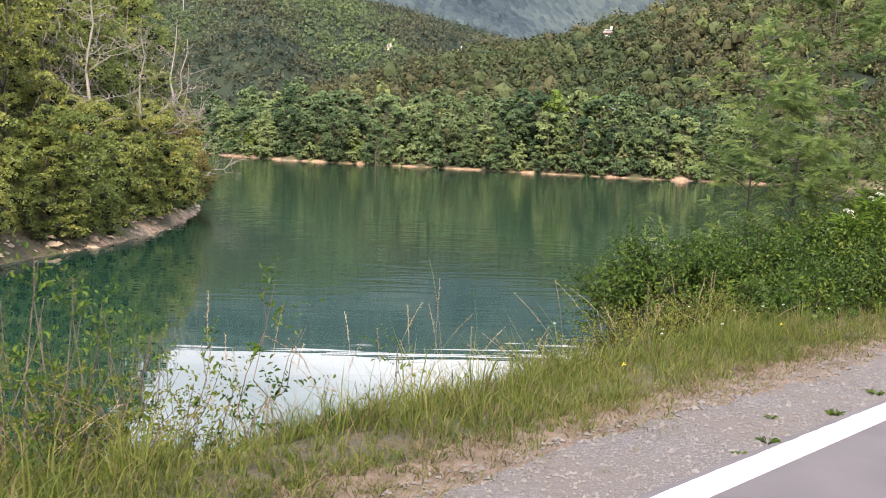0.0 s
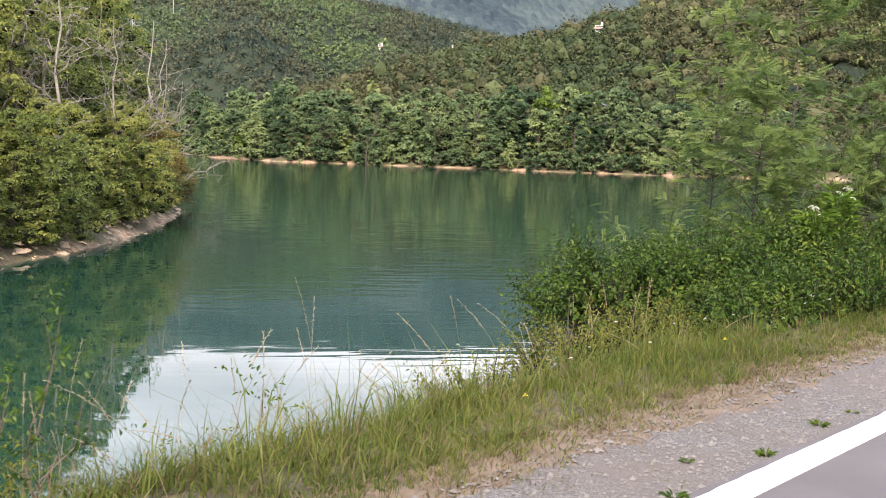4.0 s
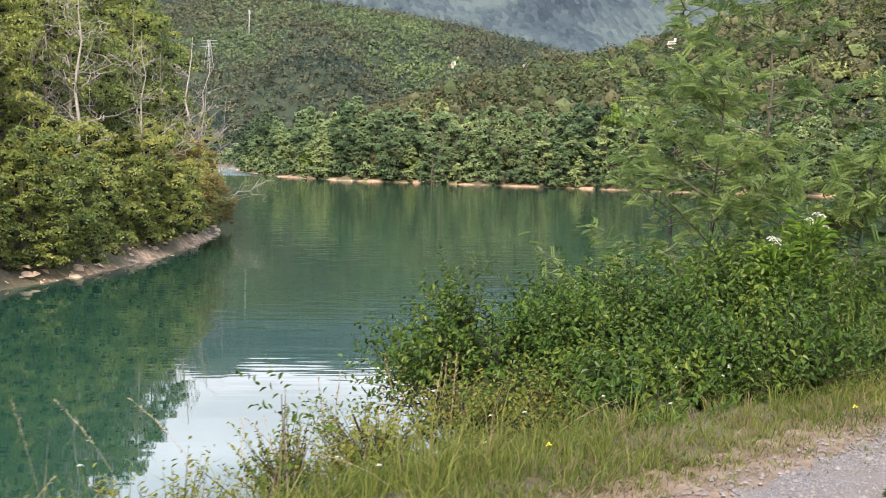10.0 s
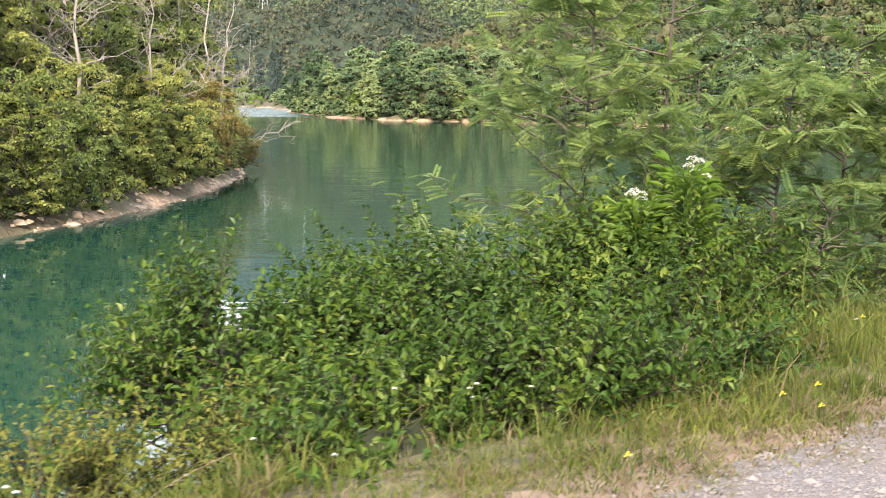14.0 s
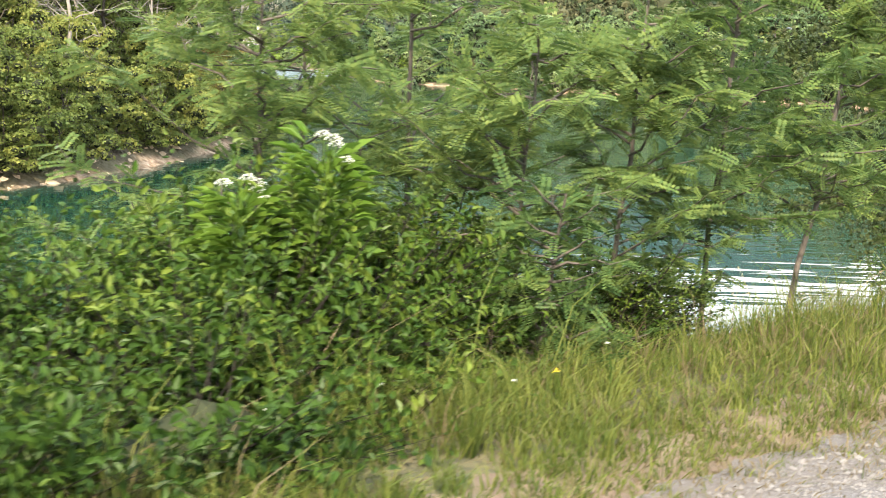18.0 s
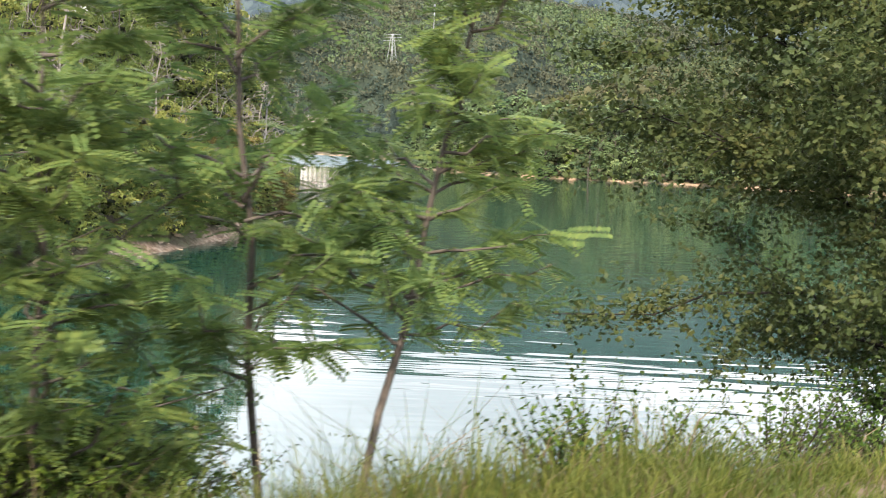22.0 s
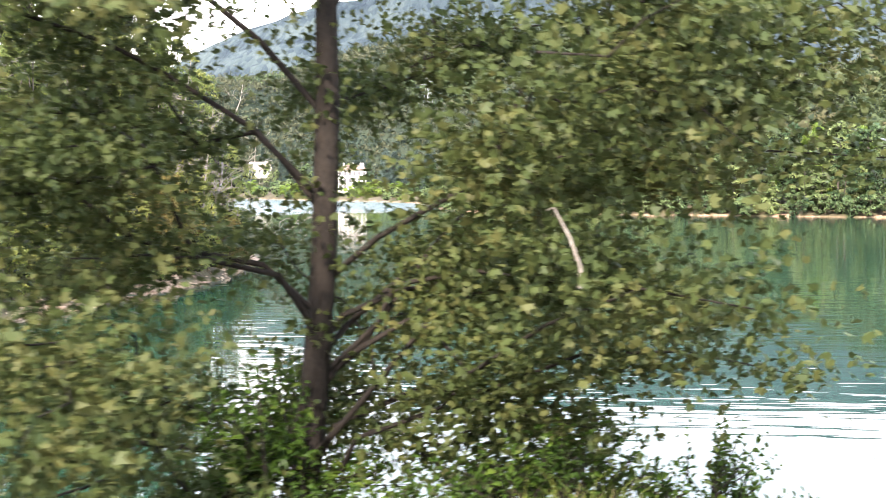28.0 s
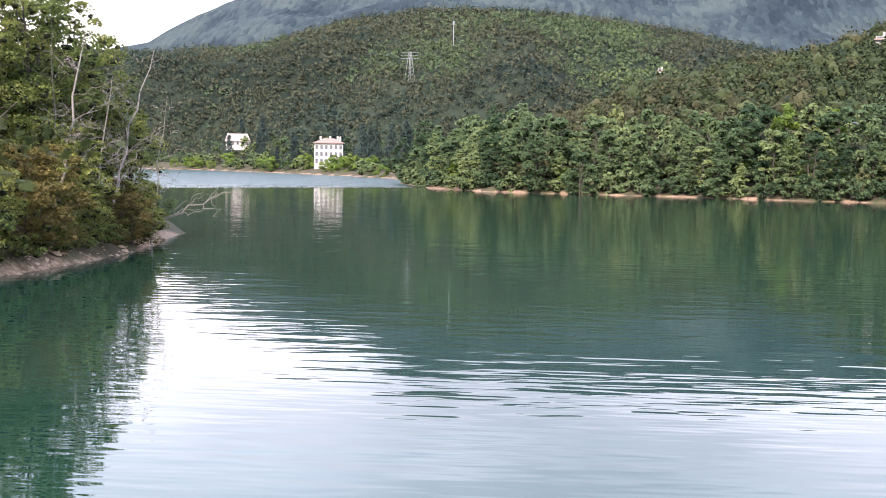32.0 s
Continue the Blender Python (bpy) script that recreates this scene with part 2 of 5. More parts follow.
def ground_material():
    """Earth with a washed rocky band just above the water line."""
    m = bpy.data.materials.new("banks")
    nt, nd, lk, bs = nodes_of(m)
    tc, sep = nd.new("ShaderNodeTexCoord"), nd.new("ShaderNodeSeparateXYZ")
    lk.new(tc.outputs["Object"], sep.inputs["Vector"])
    n1, n2, n3 = noise_node(nd, lk, 0.45, 5.0), noise_node(nd, lk, 3.5, 4.0), noise_node(nd, lk, 0.16, 3.0)
    soil = ramp_node(nd, [(0.3, (0.050, 0.036, 0.020)), (0.5, (0.070, 0.055, 0.026)), (0.7, (0.085, 0.078, 0.032))])
    rock = ramp_node(nd, [(0.28, (0.13, 0.075, 0.042)), (0.48, (0.30, 0.190, 0.120)), (0.70, (0.47, 0.335, 0.235))])
    lk.new(n1.outputs["Fac"], soil.inputs["Fac"])
    lk.new(n2.outputs["Fac"], rock.inputs["Fac"])
    lim = nd.new("ShaderNodeMath")
    lim.operation = "MULTIPLY_ADD"
    lim.inputs[1].default_value, lim.inputs[2].default_value = 2.6, -1.12
    lk.new(n3.outputs["Fac"], lim.inputs[0])
    cmp = nd.new("ShaderNodeMath")
    cmp.operation = "SUBTRACT"
    lk.new(lim.outputs[0], cmp.inputs[0])
    lk.new(sep.outputs["Z"], cmp.inputs[1])
    band = nd.new("ShaderNodeMapRange")
    band.inputs["From Min"].default_value, band.inputs["From Max"].default_value = -0.15, 0.2
    lk.new(cmp.outputs[0], band.inputs["Value"])
    mix = nd.new("ShaderNodeMixRGB")
    lk.new(band.outputs["Result"], mix.inputs["Fac"])
    lk.new(soil.outputs["Color"], mix.inputs["Color1"])
    lk.new(rock.outputs["Color"], mix.inputs["Color2"])
    lk.new(mix.outputs["Color"], bs.inputs["Base Color"])
    bs.inputs["Roughness"].default_value = 0.95
    b = nd.new("ShaderNodeBump")
    b.inputs["Strength"].default_value, b.inputs["Distance"].default_value = 0.9, 0.3
    lk.new(n2.outputs["Fac"], b.inputs["Height"])
    lk.new(b.outputs["Normal"], bs.inputs["Normal"])
    return m


def canopy_material(name, a, b, c):
    """Forest on far slopes: crowns as relief, stands of lighter and darker trees."""
    m = bpy.data.materials.new(name)
    nt, nd, lk, bs = nodes_of(m)
    tc, vor = nd.new("ShaderNodeTexCoord"), nd.new("ShaderNodeTexVoronoi")
    vor.inputs["Scale"].default_value = 0.15
    turn, narrow = nd.new("ShaderNodeMapping"), nd.new("ShaderNodeMapping")     # stretched along the camera's line of sight so crowns look round
    turn.inputs["Rotation"].default_value, narrow.inputs["Scale"].default_value = (0, 0, radians(-50)), (0.32, 1.0, 0.5)
    lk.new(tc.outputs["Object"], turn.inputs["Vector"])
    lk.new(turn.outputs["Vector"], narrow.inputs["Vector"])
    lk.new(narrow.outputs["Vector"], vor.inputs["Vector"])
    stand, fine = noise_node(nd, lk, 0.009, 6.0), noise_node(nd, lk, 0.5, 3.0)
    tone = nd.new("ShaderNodeMath")
    tone.operation = "MULTIPLY_ADD"
    tone.inputs[1].default_value = 0.22
    sepc = nd.new("ShaderNodeSeparateColor")
    lk.new(vor.outputs["Color"], sepc.inputs["Color"])
    lk.new(sepc.outputs["Red"], tone.inputs[0])
    lk.new(stand.outputs["Fac"], tone.inputs[2])
    r = ramp_node(nd, [(0.40, a), (0.60, b), (0.80, c)])
    lk.new(tone.outputs[0], r.inputs["Fac"])
    lk.new(r.outputs["Color"], bs.inputs["Base Color"])
    bs.inputs["Roughness"].default_value, bs.inputs["Specular IOR Level"].default_value = 0.95, 0.1
    small, h = nd.new("ShaderNodeMath"), nd.new("ShaderNodeMath")
    small.operation, h.operation = "MULTIPLY", "SUBTRACT"
    small.inputs[1].default_value = 0.3
    lk.new(fine.outputs["Fac"], small.inputs[0])
    lk.new(small.outputs[0], h.inputs[0])
    lk.new(vor.outputs["Distance"], h.inputs[1])
    b = nd.new("ShaderNodeBump")
    b.inputs["Strength"].default_value, b.inputs["Distance"].default_value = 0.8, 4.0
    lk.new(h.outputs[0], b.inputs["Height"])
    lk.new(b.outputs["Normal"], bs.inputs["Normal"])
    return m


M_GROUND = ground_material()
# far forest coloured bluer and paler to stand in for aerial haze
M_HAZY_MOUNTAIN = canopy_material("hazy_mountain_forest", (0.016, 0.024, 0.031), (0.033, 0.046, 0.052), (0.058, 0.074, 0.072))
# slope ground kept darker than the leaves, as painted shade between crowns
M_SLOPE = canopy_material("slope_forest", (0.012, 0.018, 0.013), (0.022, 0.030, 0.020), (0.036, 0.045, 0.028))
M_BARK = surface("bark", [(0.3, (0.03, 0.024, 0.02)), (0.7, (0.10, 0.08, 0.066))], 4.0, 0.9, 0.8, 30, dist=0.02)
M_BARK_DARK = surface("dark_bark", [(0.3, (0.008, 0.0065, 0.0055)), (0.7, (0.030, 0.024, 0.020))], 5.0, 0.95, 0.9, 30, dist=0.02, spec=0.2)
M_BARK_RED = surface("young_bark", [(0.3, (0.045, 0.03, 0.024)), (0.7, (0.12, 0.082, 0.064))], 6.0, 0.8, 0.6, 40, dist=0.01)
# dark colour of the filler lumps in crowns and bushes, standing in for shade
M_GAP_SHADE = surface("leaf_gap_shade", [(0.3, (0.014, 0.018, 0.010)), (0.7, (0.036, 0.040, 0.021))], 1.5, 0.95, 0.6, 8, dist=0.1, spec=0.1)
M_DEAD = surface("dead_wood", [(0.3, (0.12, 0.10, 0.085)), (0.7, (0.27, 0.24, 0.21))], 5.0, 0.9, 0.5, 40, dist=0.01)
L_FAR = foliage("leaves_far_shore", (0.044, 0.080, 0.038), (0.122, 0.174, 0.076), (0.255, 0.300, 0.118), 0.4, patch_scale=0.12, by_leaf=0.28, by_plant=0.74, by_patch=0.3)
L_PALE = foliage("leaves_willow", (0.13, 0.15, 0.07), (0.22, 0.24, 0.11), (0.31, 0.31, 0.15), 0.3)
L_BRIGHT = foliage("leaves_bright", (0.08, 0.14, 0.025), (0.14, 0.20, 0.035), (0.19, 0.25, 0.05), 0.3)
L_CONIFER = foliage("needles", (0.030, 0.048, 0.040), (0.045, 0.066, 0.056), (0.062, 0.088, 0.074), 0.1)
L_HILLS = [foliage("leaves_hill_" + n, *c, 0.15, 0.8, patch_scale=0.05, by_leaf=0.6, by_plant=0.0, by_patch=0.5) for n, c in (
    ("dark", ((0.016, 0.026, 0.013), (0.041, 0.055, 0.023), (0.081, 0.094, 0.039))), ("brown", ((0.022, 0.024, 0.012), (0.055, 0.055, 0.026), (0.097, 0.089, 0.044))),
    ("fresh", ((0.032, 0.047, 0.018), (0.089, 0.109, 0.036), (0.176, 0.189, 0.065))))]
# valley leaf colours greyed slightly towards blue, putting distance haze into the colour
L_VALLEYS_HAZED = [foliage("leaves_hazed_valley_" + n, *c, 0.28, 0.85, patch_scale=0.02, by_leaf=0.35, by_plant=0.0, by_patch=0.6) for n, c in (
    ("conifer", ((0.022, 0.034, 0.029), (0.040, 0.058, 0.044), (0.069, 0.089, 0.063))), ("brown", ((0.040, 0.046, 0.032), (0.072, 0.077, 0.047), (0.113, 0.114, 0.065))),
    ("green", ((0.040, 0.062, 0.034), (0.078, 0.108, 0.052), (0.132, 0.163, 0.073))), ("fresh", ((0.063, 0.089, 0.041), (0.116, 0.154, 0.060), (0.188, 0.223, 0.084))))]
L_BANK = foliage("leaves_bank", (0.060, 0.092, 0.027), (0.158, 0.190, 0.050), (0.285, 0.272, 0.074), 0.42, patch_scale=0.22, by_leaf=0.34, by_plant=0.40, by_patch=0.40)
L_RUST = foliage("leaves_rusty", (0.050, 0.040, 0.016), (0.120, 0.098, 0.030), (0.22, 0.165, 0.052), 0.3, patch_scale=0.4, by_leaf=0.4, by_plant=0.3, by_patch=0.4)
L_BUSH = foliage("leaves_bush", (0.009, 0.024, 0.005), (0.042, 0.080, 0.013), (0.160, 0.195, 0.032), 0.32, 0.42, patch_scale=2.0, by_leaf=0.26, by_plant=0.2, by_patch=0.75)
L_ELDER = foliage("leaves_elder", (0.055, 0.110, 0.016), (0.100, 0.165, 0.024), (0.165, 0.225, 0.040), 0.35, 0.45)
L_LOCUST = foliage("leaves_locust", (0.044, 0.090, 0.030), (0.118, 0.172, 0.052), (0.225, 0.262, 0.070), 0.5, 0.5, patch_scale=1.0)
L_MAPLE = foliage("leaves_maple", (0.026, 0.042, 0.016), (0.056, 0.074, 0.024), (0.128, 0.116, 0.042), 0.38, 0.5, (0.24, 0.11, 0.03), 1.4, by_leaf=0.25, by_plant=0.0, by_patch=0.85)
L_GRASS = foliage("grass_blades", (0.024, 0.046, 0.009), (0.082, 0.102, 0.020), (0.198, 0.192, 0.052), 0.35, 0.6, patch_scale=1.1, by_leaf=0.45, by_plant=0.0, by_patch=0.65)
L_WEED = foliage("leaves_weed", (0.040, 0.056, 0.010), (0.105, 0.118, 0.022), (0.21, 0.19, 0.046), 0.35, 0.6, patch_scale=1.5)
L_STRAW = foliage("dry_straw", (0.085, 0.062, 0.034), (0.150, 0.115, 0.066), (0.235, 0.190, 0.115), 0.3, 0.7, patch_scale=1.1)
L_SEED = foliage("dry_seed_heads", (0.20, 0.145, 0.092), (0.30, 0.23, 0.15), (0.40, 0.33, 0.23), 0.35, 0.7)
M_WALL = surface("white_plaster", [(0.3, (0.40, 0.38, 0.34)), (0.7, (0.52, 0.50, 0.46))], 0.6, 0.85, 0.1)
M_ROOF = surface("roof_tiles", [(0.3, (0.20, 0.13, 0.10)), (0.7, (0.32, 0.22, 0.18))], 0.8, 0.85, 0.4)
M_ROOF_PALE = surface("pale_roof", [(0.3, (0.26, 0.20, 0.18)), (0.7, (0.34, 0.27, 0.24))], 0.8, 0.85, 0.3)
M_GLASS = surface("window_dark", [(0.3, (0.10, 0.10, 0.11)), (0.7, (0.17, 0.17, 0.18))], 1.0, 0.2, 0.0)
M_STEEL = surface("galvanised_steel", [(0.3, (0.20, 0.205, 0.21)), (0.7, (0.32, 0.325, 0.33))], 3.0, 0.5, 0.0, metal=0.4)
M_UMBEL = surface("white_petals", [(0.3, (0.46, 0.46, 0.38)), (0.7, (0.66, 0.66, 0.56))], 20.0, 0.7, 0.0)


# ---- mesh helpers ----
def mesh_np(name, verts, faces, mats, smooth=False, index=None):
    """A mesh from arrays; faces all of one corner count, or a list of such arrays."""
    me = bpy.data.meshes.new(name)
    verts = np.asarray(verts, np.float32)
    packs = [np.asarray(f, np.int32) for f in (faces if isinstance(faces, list) else [faces]) if len(f)]
    me.vertices.add(len(verts))
    me.vertices.foreach_set("co", verts.ravel())
    loops = np.concatenate([p.ravel() for p in packs])
    sizes = np.concatenate([np.full(len(p), p.shape[1], np.int32) for p in packs])
    me.loops.add(len(loops))
    me.loops.foreach_set("vertex_index", loops)
    me.polygons.add(len(sizes))
    me.polygons.foreach_set("loop_start", np.r_[0, np.cumsum(sizes)[:-1]].astype(np.int32))
    for mt in (mats if isinstance(mats, (list, tuple)) else [mats]):
        me.materials.append(mt)
    if index is not None:
        me.polygons.foreach_set("material_index", np.asarray(index, np.int32))
    me.polygons.foreach_set("use_smooth", np.full(len(sizes), smooth))
    me.update(calc_edges=True)
    return me


def child(name, me, parent, label=""):
    ob = new(name, me)
    ob.parent = parent
    return tagged(ob, label)


def thing(name, label, category, group="", at=(0, 0, 0), rz=0.0, kind=""):
    ob = new(name)
    ob.matrix_world = pose(*at, 0, 0, rz)
    return tagged(ob, label, category, group, kind)


def tube(points, radii, sides=6):
    """Vertices and quads of a tapered tube along points."""
    pts, rad = np.asarray(points, float), np.asarray(radii, float)
    n = len(pts)
    tang = np.gradient(pts, axis=0)
    tang /= np.linalg.norm(tang, axis=1, keepdims=True) + 1e-9
    ref = np.where(np.abs(tang[:, 2:3]) > 0.9, [[1.0, 0, 0]], [[0, 0, 1.0]])
    u = np.cross(tang, ref)
    u /= np.linalg.norm(u, axis=1, keepdims=True) + 1e-9
    v = np.cross(tang, u)
    ang = np.linspace(0, 2 * np.pi, sides, endpoint=False)
    ring = u[:, None] * np.cos(ang)[None, :, None] + v[:, None] * np.sin(ang)[None, :, None]
    verts = (pts[:, None] + ring * rad[:, None, None]).reshape(-1, 3)
    i, j = np.meshgrid(np.arange(n - 1), np.arange(sides), indexing="ij")
    a, b = i * sides + j, i * sides + (j + 1) % sides
    return verts, np.stack([a, b, b + sides, a + sides], -1).reshape(-1, 4)


def merge(parts):
    """Joins (verts, faces) packs of one corner count."""
    vs, fs, k = [], [], 0
    for v, f in parts:
        vs.append(v)
        fs.append(np.asarray(f) + k)
        k += len(v)
    return np.concatenate(vs), np.concatenate(fs)


def bent(rng, a, b, n=6, wob=0.08):
    """A wavering line from a to b."""
    a, b = np.asarray(a, float), np.asarray(b, float)
    t = np.linspace(0, 1, n)[:, None]
    span = np.linalg.norm(b - a)
    w = rng.normal(0, 1, (n, 3)) * wob * span * np.sin(np.pi * t) ** 0.7
    return a + (b - a) * t + w


def leaves(rng, centres, spread, count, size, up=0.3, fold=0.15, aspect=0.55, droop=0.0, flat=0.75):
    """count leaves scattered round each centre: four-cornered, folded blades. Returns verts and quads."""
    centres = np.asarray(centres, float)
    n = len(centres) * count
    c = np.repeat(centres, count, 0)
    sp = np.repeat(np.broadcast_to(np.asarray(spread, float), (len(centres),)), count)[:, None]
    d = rng.normal(0, 1, (n, 3))
    d /= np.linalg.norm(d, axis=1, keepdims=True)
    p = c + d * sp * rng.random((n, 1)) ** 0.45 * [1, 1, flat]
    ax = rng.normal(0, 1, (n, 3))
    ax[:, 2] = ax[:, 2] * 0.5 - droop
    ax /= np.linalg.norm(ax, axis=1, keepdims=True)
    nm = rng.normal(0, 1, (n, 3)) + [0, 0, up * 3] + d * 0.6
    side = np.cross(ax, nm)
    side /= np.linalg.norm(side, axis=1, keepdims=True) + 1e-9
    nm = np.cross(side, ax)
    s = size * rng.uniform(0.65, 1.3, (n, 1))
    base, tip = p, p + ax * s
    mid = p + ax * s * 0.45
    lift = nm * s * fold
    v = np.stack([base, mid + side * s * aspect * 0.5 + lift, tip, mid - side * s * aspect * 0.5 + lift], 1).reshape(-1, 3)
    return v, np.arange(n * 4).reshape(-1, 4)


# ---- ground and lake ----
LAKE = [(-60, 12), (-45, 9.6), (0, 9.7), (40, 9.8), (90, 10.2), (160, 10.5), (215, 14), (250, 40), (255, 70), (228, 95), (205, 112),
        (194, 130), (189, 148), (180, 162), (170, 180), (174, 205), (195, 248), (215, 275), (236, 312), (246, 358), (254, 418),
        (257, 474), (252, 536), (150, 580), (60, 450), (30, 300), (20, 180), (40, 120), (58, 100), (66, 90), (66, 84), (62, 78.5),
        (55, 67), (49, 60.5), (40, 52), (34, 47.5), (28, 44), (20, 39), (8, 33), (-12, 27), (-35, 20)]
EYE0 = (15.0, 0.0)


def lake_distance(x, y):
    """Signed distance to the shore, positive on land."""
    poly = np.array(LAKE, float)
    a, b = poly, np.roll(poly, -1, 0)
    best = np.full(x.shape, 1e9)
    inside = np.zeros(x.shape, bool)
    for (ax, ay), (bx, by) in zip(a, b):
        dx, dy = bx - ax, by - ay
        t = np.clip(((x - ax) * dx + (y - ay) * dy) / (dx * dx + dy * dy), 0, 1)
        best = np.minimum(best, np.hypot(x - ax - t * dx, y - ay - t * dy))
        cross = (ay > y) != (by > y)
        with np.errstate(divide="ignore", invalid="ignore"):
            inside ^= cross & (x < dx * (y - ay) / (dy if dy else 1e-9) + ax)
    return np.where(inside, -best, best)


def wave(x, y, s, seed=0):
    """Cheap smooth variation, about -1 to 1."""
    k = seed * 1.7
    return (np.sin(x / s + 1.3 * np.sin(y / (1.7 * s) + k) + k) + np.sin(y / s * 0.9 + 1.1 * np.sin(x / (1.4 * s) - k) + 2 * k)
            + 0.5 * np.sin((x + y) / (0.45 * s) + 3 * k) + 0.5 * np.sin((x - y) / (0.52 * s) - k)) / 3.0


def smooth(t):
    t = np.clip(t, 0, 1)
    return t * t * (3 - 2 * t)


def ridge(r, az, crest, foot, table):
    """A ridge seen from the road: rises from foot to crest metres away, to the elevations of table by azimuth."""
    el = np.interp(az, [a for a, _ in table], [e for _, e in table])
    top = np.tan(np.radians(el)) * crest + 5.6
    up = smooth((r - foot) / (crest - foot)) ** 0.85
    down = 1 - 0.55 * smooth((r - crest) / (0.8 * crest))
    return top * up * np.where(r > crest, down, 1)


def ground_height(x, y):
    d = lake_distance(x, y)
    r = np.hypot(x - EYE0[0], y - EYE0[1])
    az = np.degrees(np.arctan2(y - EYE0[1], x - EYE0[0]))
    az = np.where(az < -120, az + 360, az)
    land = 0.02 + 0.75 * np.clip(d, 0, 1.2) + 0.16 * np.clip(d - 1.2, 0, 12) + 0.06 * np.clip(d - 13, 0, 60) + 0.15 * wave(x, y, 6.0) * np.clip(d / 3, 0, 1)
    hill = ridge(r, az, 400 + 0 * r, 235, [(10, 8.5), (22, 7.6), (27, 7.0), (31, 5.6), (34, 4.9), (38, 4.1), (41, 3.4), (44, 2.7), (47, 1.6), (50, 0.3), (53, -0.8)])
    hill = np.where(az > 50, 0, hill)
    mid = ridge(r, az, 820 + 0 * r, 480, [(10, 5.0), (30, 4.2), (36, 4.4), (39, 5.1), (42, 5.8), (46, 6.4), (50, 6.8), (54, 6.8), (58, 6.2), (62, 4.9), (67, 4.4), (75, 4.5), (100, 4.5)])
    far = ridge(r, az, 2100 + 0 * r, 1000, [(-120, 8), (10, 9), (22, 7.0), (26, 7.4), (30, 9.3), (40, 10.0), (50, 9.8), (55, 9.2), (60, 8.2), (63.8, 7.1), (65.6, 6.2), (67.6, 5.1), (72, 4.2), (80, 5), (110, 8), (240, 8)])
    spur = ridge(r, az, 650 + 25 * np.sin(az * 0.6), 500, [(10, 0), (36, 2.5), (40, 3.4), (43, 4.6), (46, 3.6), (49, 5.0), (52, 4.0), (55, 4.9), (58, 3.8), (61, 4.2), (66, 3.0), (80, 2)])
    mid = np.maximum(mid, spur) * smooth((d - 6) / 120)
    bump = 1 + 0.12 * wave(x, y, 70.0, 1) + 0.08 * wave(x, y, 26.0, 2)
    fold = 1 + 0.24 * wave(x, y, 105.0, 6) * smooth((r - 500) / 150) * smooth((2000 - r) / 300) + 0.05 * wave(x, y, 40.0, 7) * smooth((r - 560) / 100)
    z = np.maximum.reduce([land, np.where(d > 0, hill * bump, 0), np.where(d > 0, mid * (1 + (fold - 1) * smooth((810 - r) / 200)), 0), far * np.where(r < 1950, 1 + 0.8 * (fold - 1), 1)])
    # the wooded point on the far side of the bay climbs behind its bank
    knoll = 8.0 * np.exp(-(((x - 18) / 26) ** 2 + ((y - 84) / 22) ** 2)) * smooth(d / 16)
    z = np.where(d > 0, np.maximum(z, land + knoll), z)
    z = np.where(d <= 0, np.maximum(-3.0, d * 0.35 - 0.02), z)
    # the road's shelf above the water
    edge = np.interp(x, [19.8, 22.6, 27.0, 28.6], [4.3, 3.5, 3.25, 2.65])
    flat = np.interp(y, [-200, -40, -12, -8, 2.9], [60, 14, 4.2, 3.97, 3.97])
    shelf = np.where(y > edge, 3.96 * (1 - (y - edge) / (9.8 - edge)), np.minimum(flat, np.where(y > 2.9, 3.965, 99)))
    k = (y < 9.8) & (x > -400) & (x < 400)
    rough = 0.10 * wave(x, y, 1.3, 3) * smooth((y - edge) / 1.0)
    return np.where(k, shelf + np.where(y > 3.4, rough, 0), z)


def lines(lo, hi, step, grow, low_end, high_end, grow_low=None):
    mid = list(np.arange(lo, hi + 1e-6, step))
    out, s = [], step
    p = hi
    while p < high_end:
        s *= 1 + grow
        p += s
        out.append(p)
    low, s, p = [], step, lo
    while p > low_end:
        s *= 1 + (grow_low or grow)
        p -= s
        low.append(p)
    return np.array(low[::-1] + mid + out)


gx = lines(-2, 40, 0.5, 0.028, -3600, 4200, 0.07)
gy = lines(2.4, 10.4, 0.4, 0.026, -3000, 4200, 0.12)
X, Y = np.meshgrid(gx, gy, indexing="xy")
Z = ground_height(X, Y)
nxg, nyg = len(gx), len(gy)
ii, jj = np.meshgrid(np.arange(nyg - 1), np.arange(nxg - 1), indexing="ij")
q = ii * nxg + jj
quads = np.stack([q, q + 1, q + nxg + 1, q + nxg], -1).reshape(-1, 4)
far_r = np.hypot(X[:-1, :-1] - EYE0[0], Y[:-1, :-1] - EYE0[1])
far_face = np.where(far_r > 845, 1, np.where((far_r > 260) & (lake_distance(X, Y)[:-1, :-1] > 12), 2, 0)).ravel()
ground = new("ground", mesh_np("ground", np.stack([X, Y, Z], -1).reshape(-1, 3), quads, [M_GROUND, M_HAZY_MOUNTAIN, M_SLOPE], True, far_face))
tagged(ground, "earth ground of banks and wooded hills round the lake", "ground", kind="structure")

water = new("water", mesh_np("water", [(-500, 4.5, 0), (600, 4.5, 0), (600, 700, 0), (-500, 700, 0)], np.array([[0, 1, 2, 3]]), M_WATER))
tagged(water, "still green lake water mirroring woods and bright sky", "lake", kind="structure")


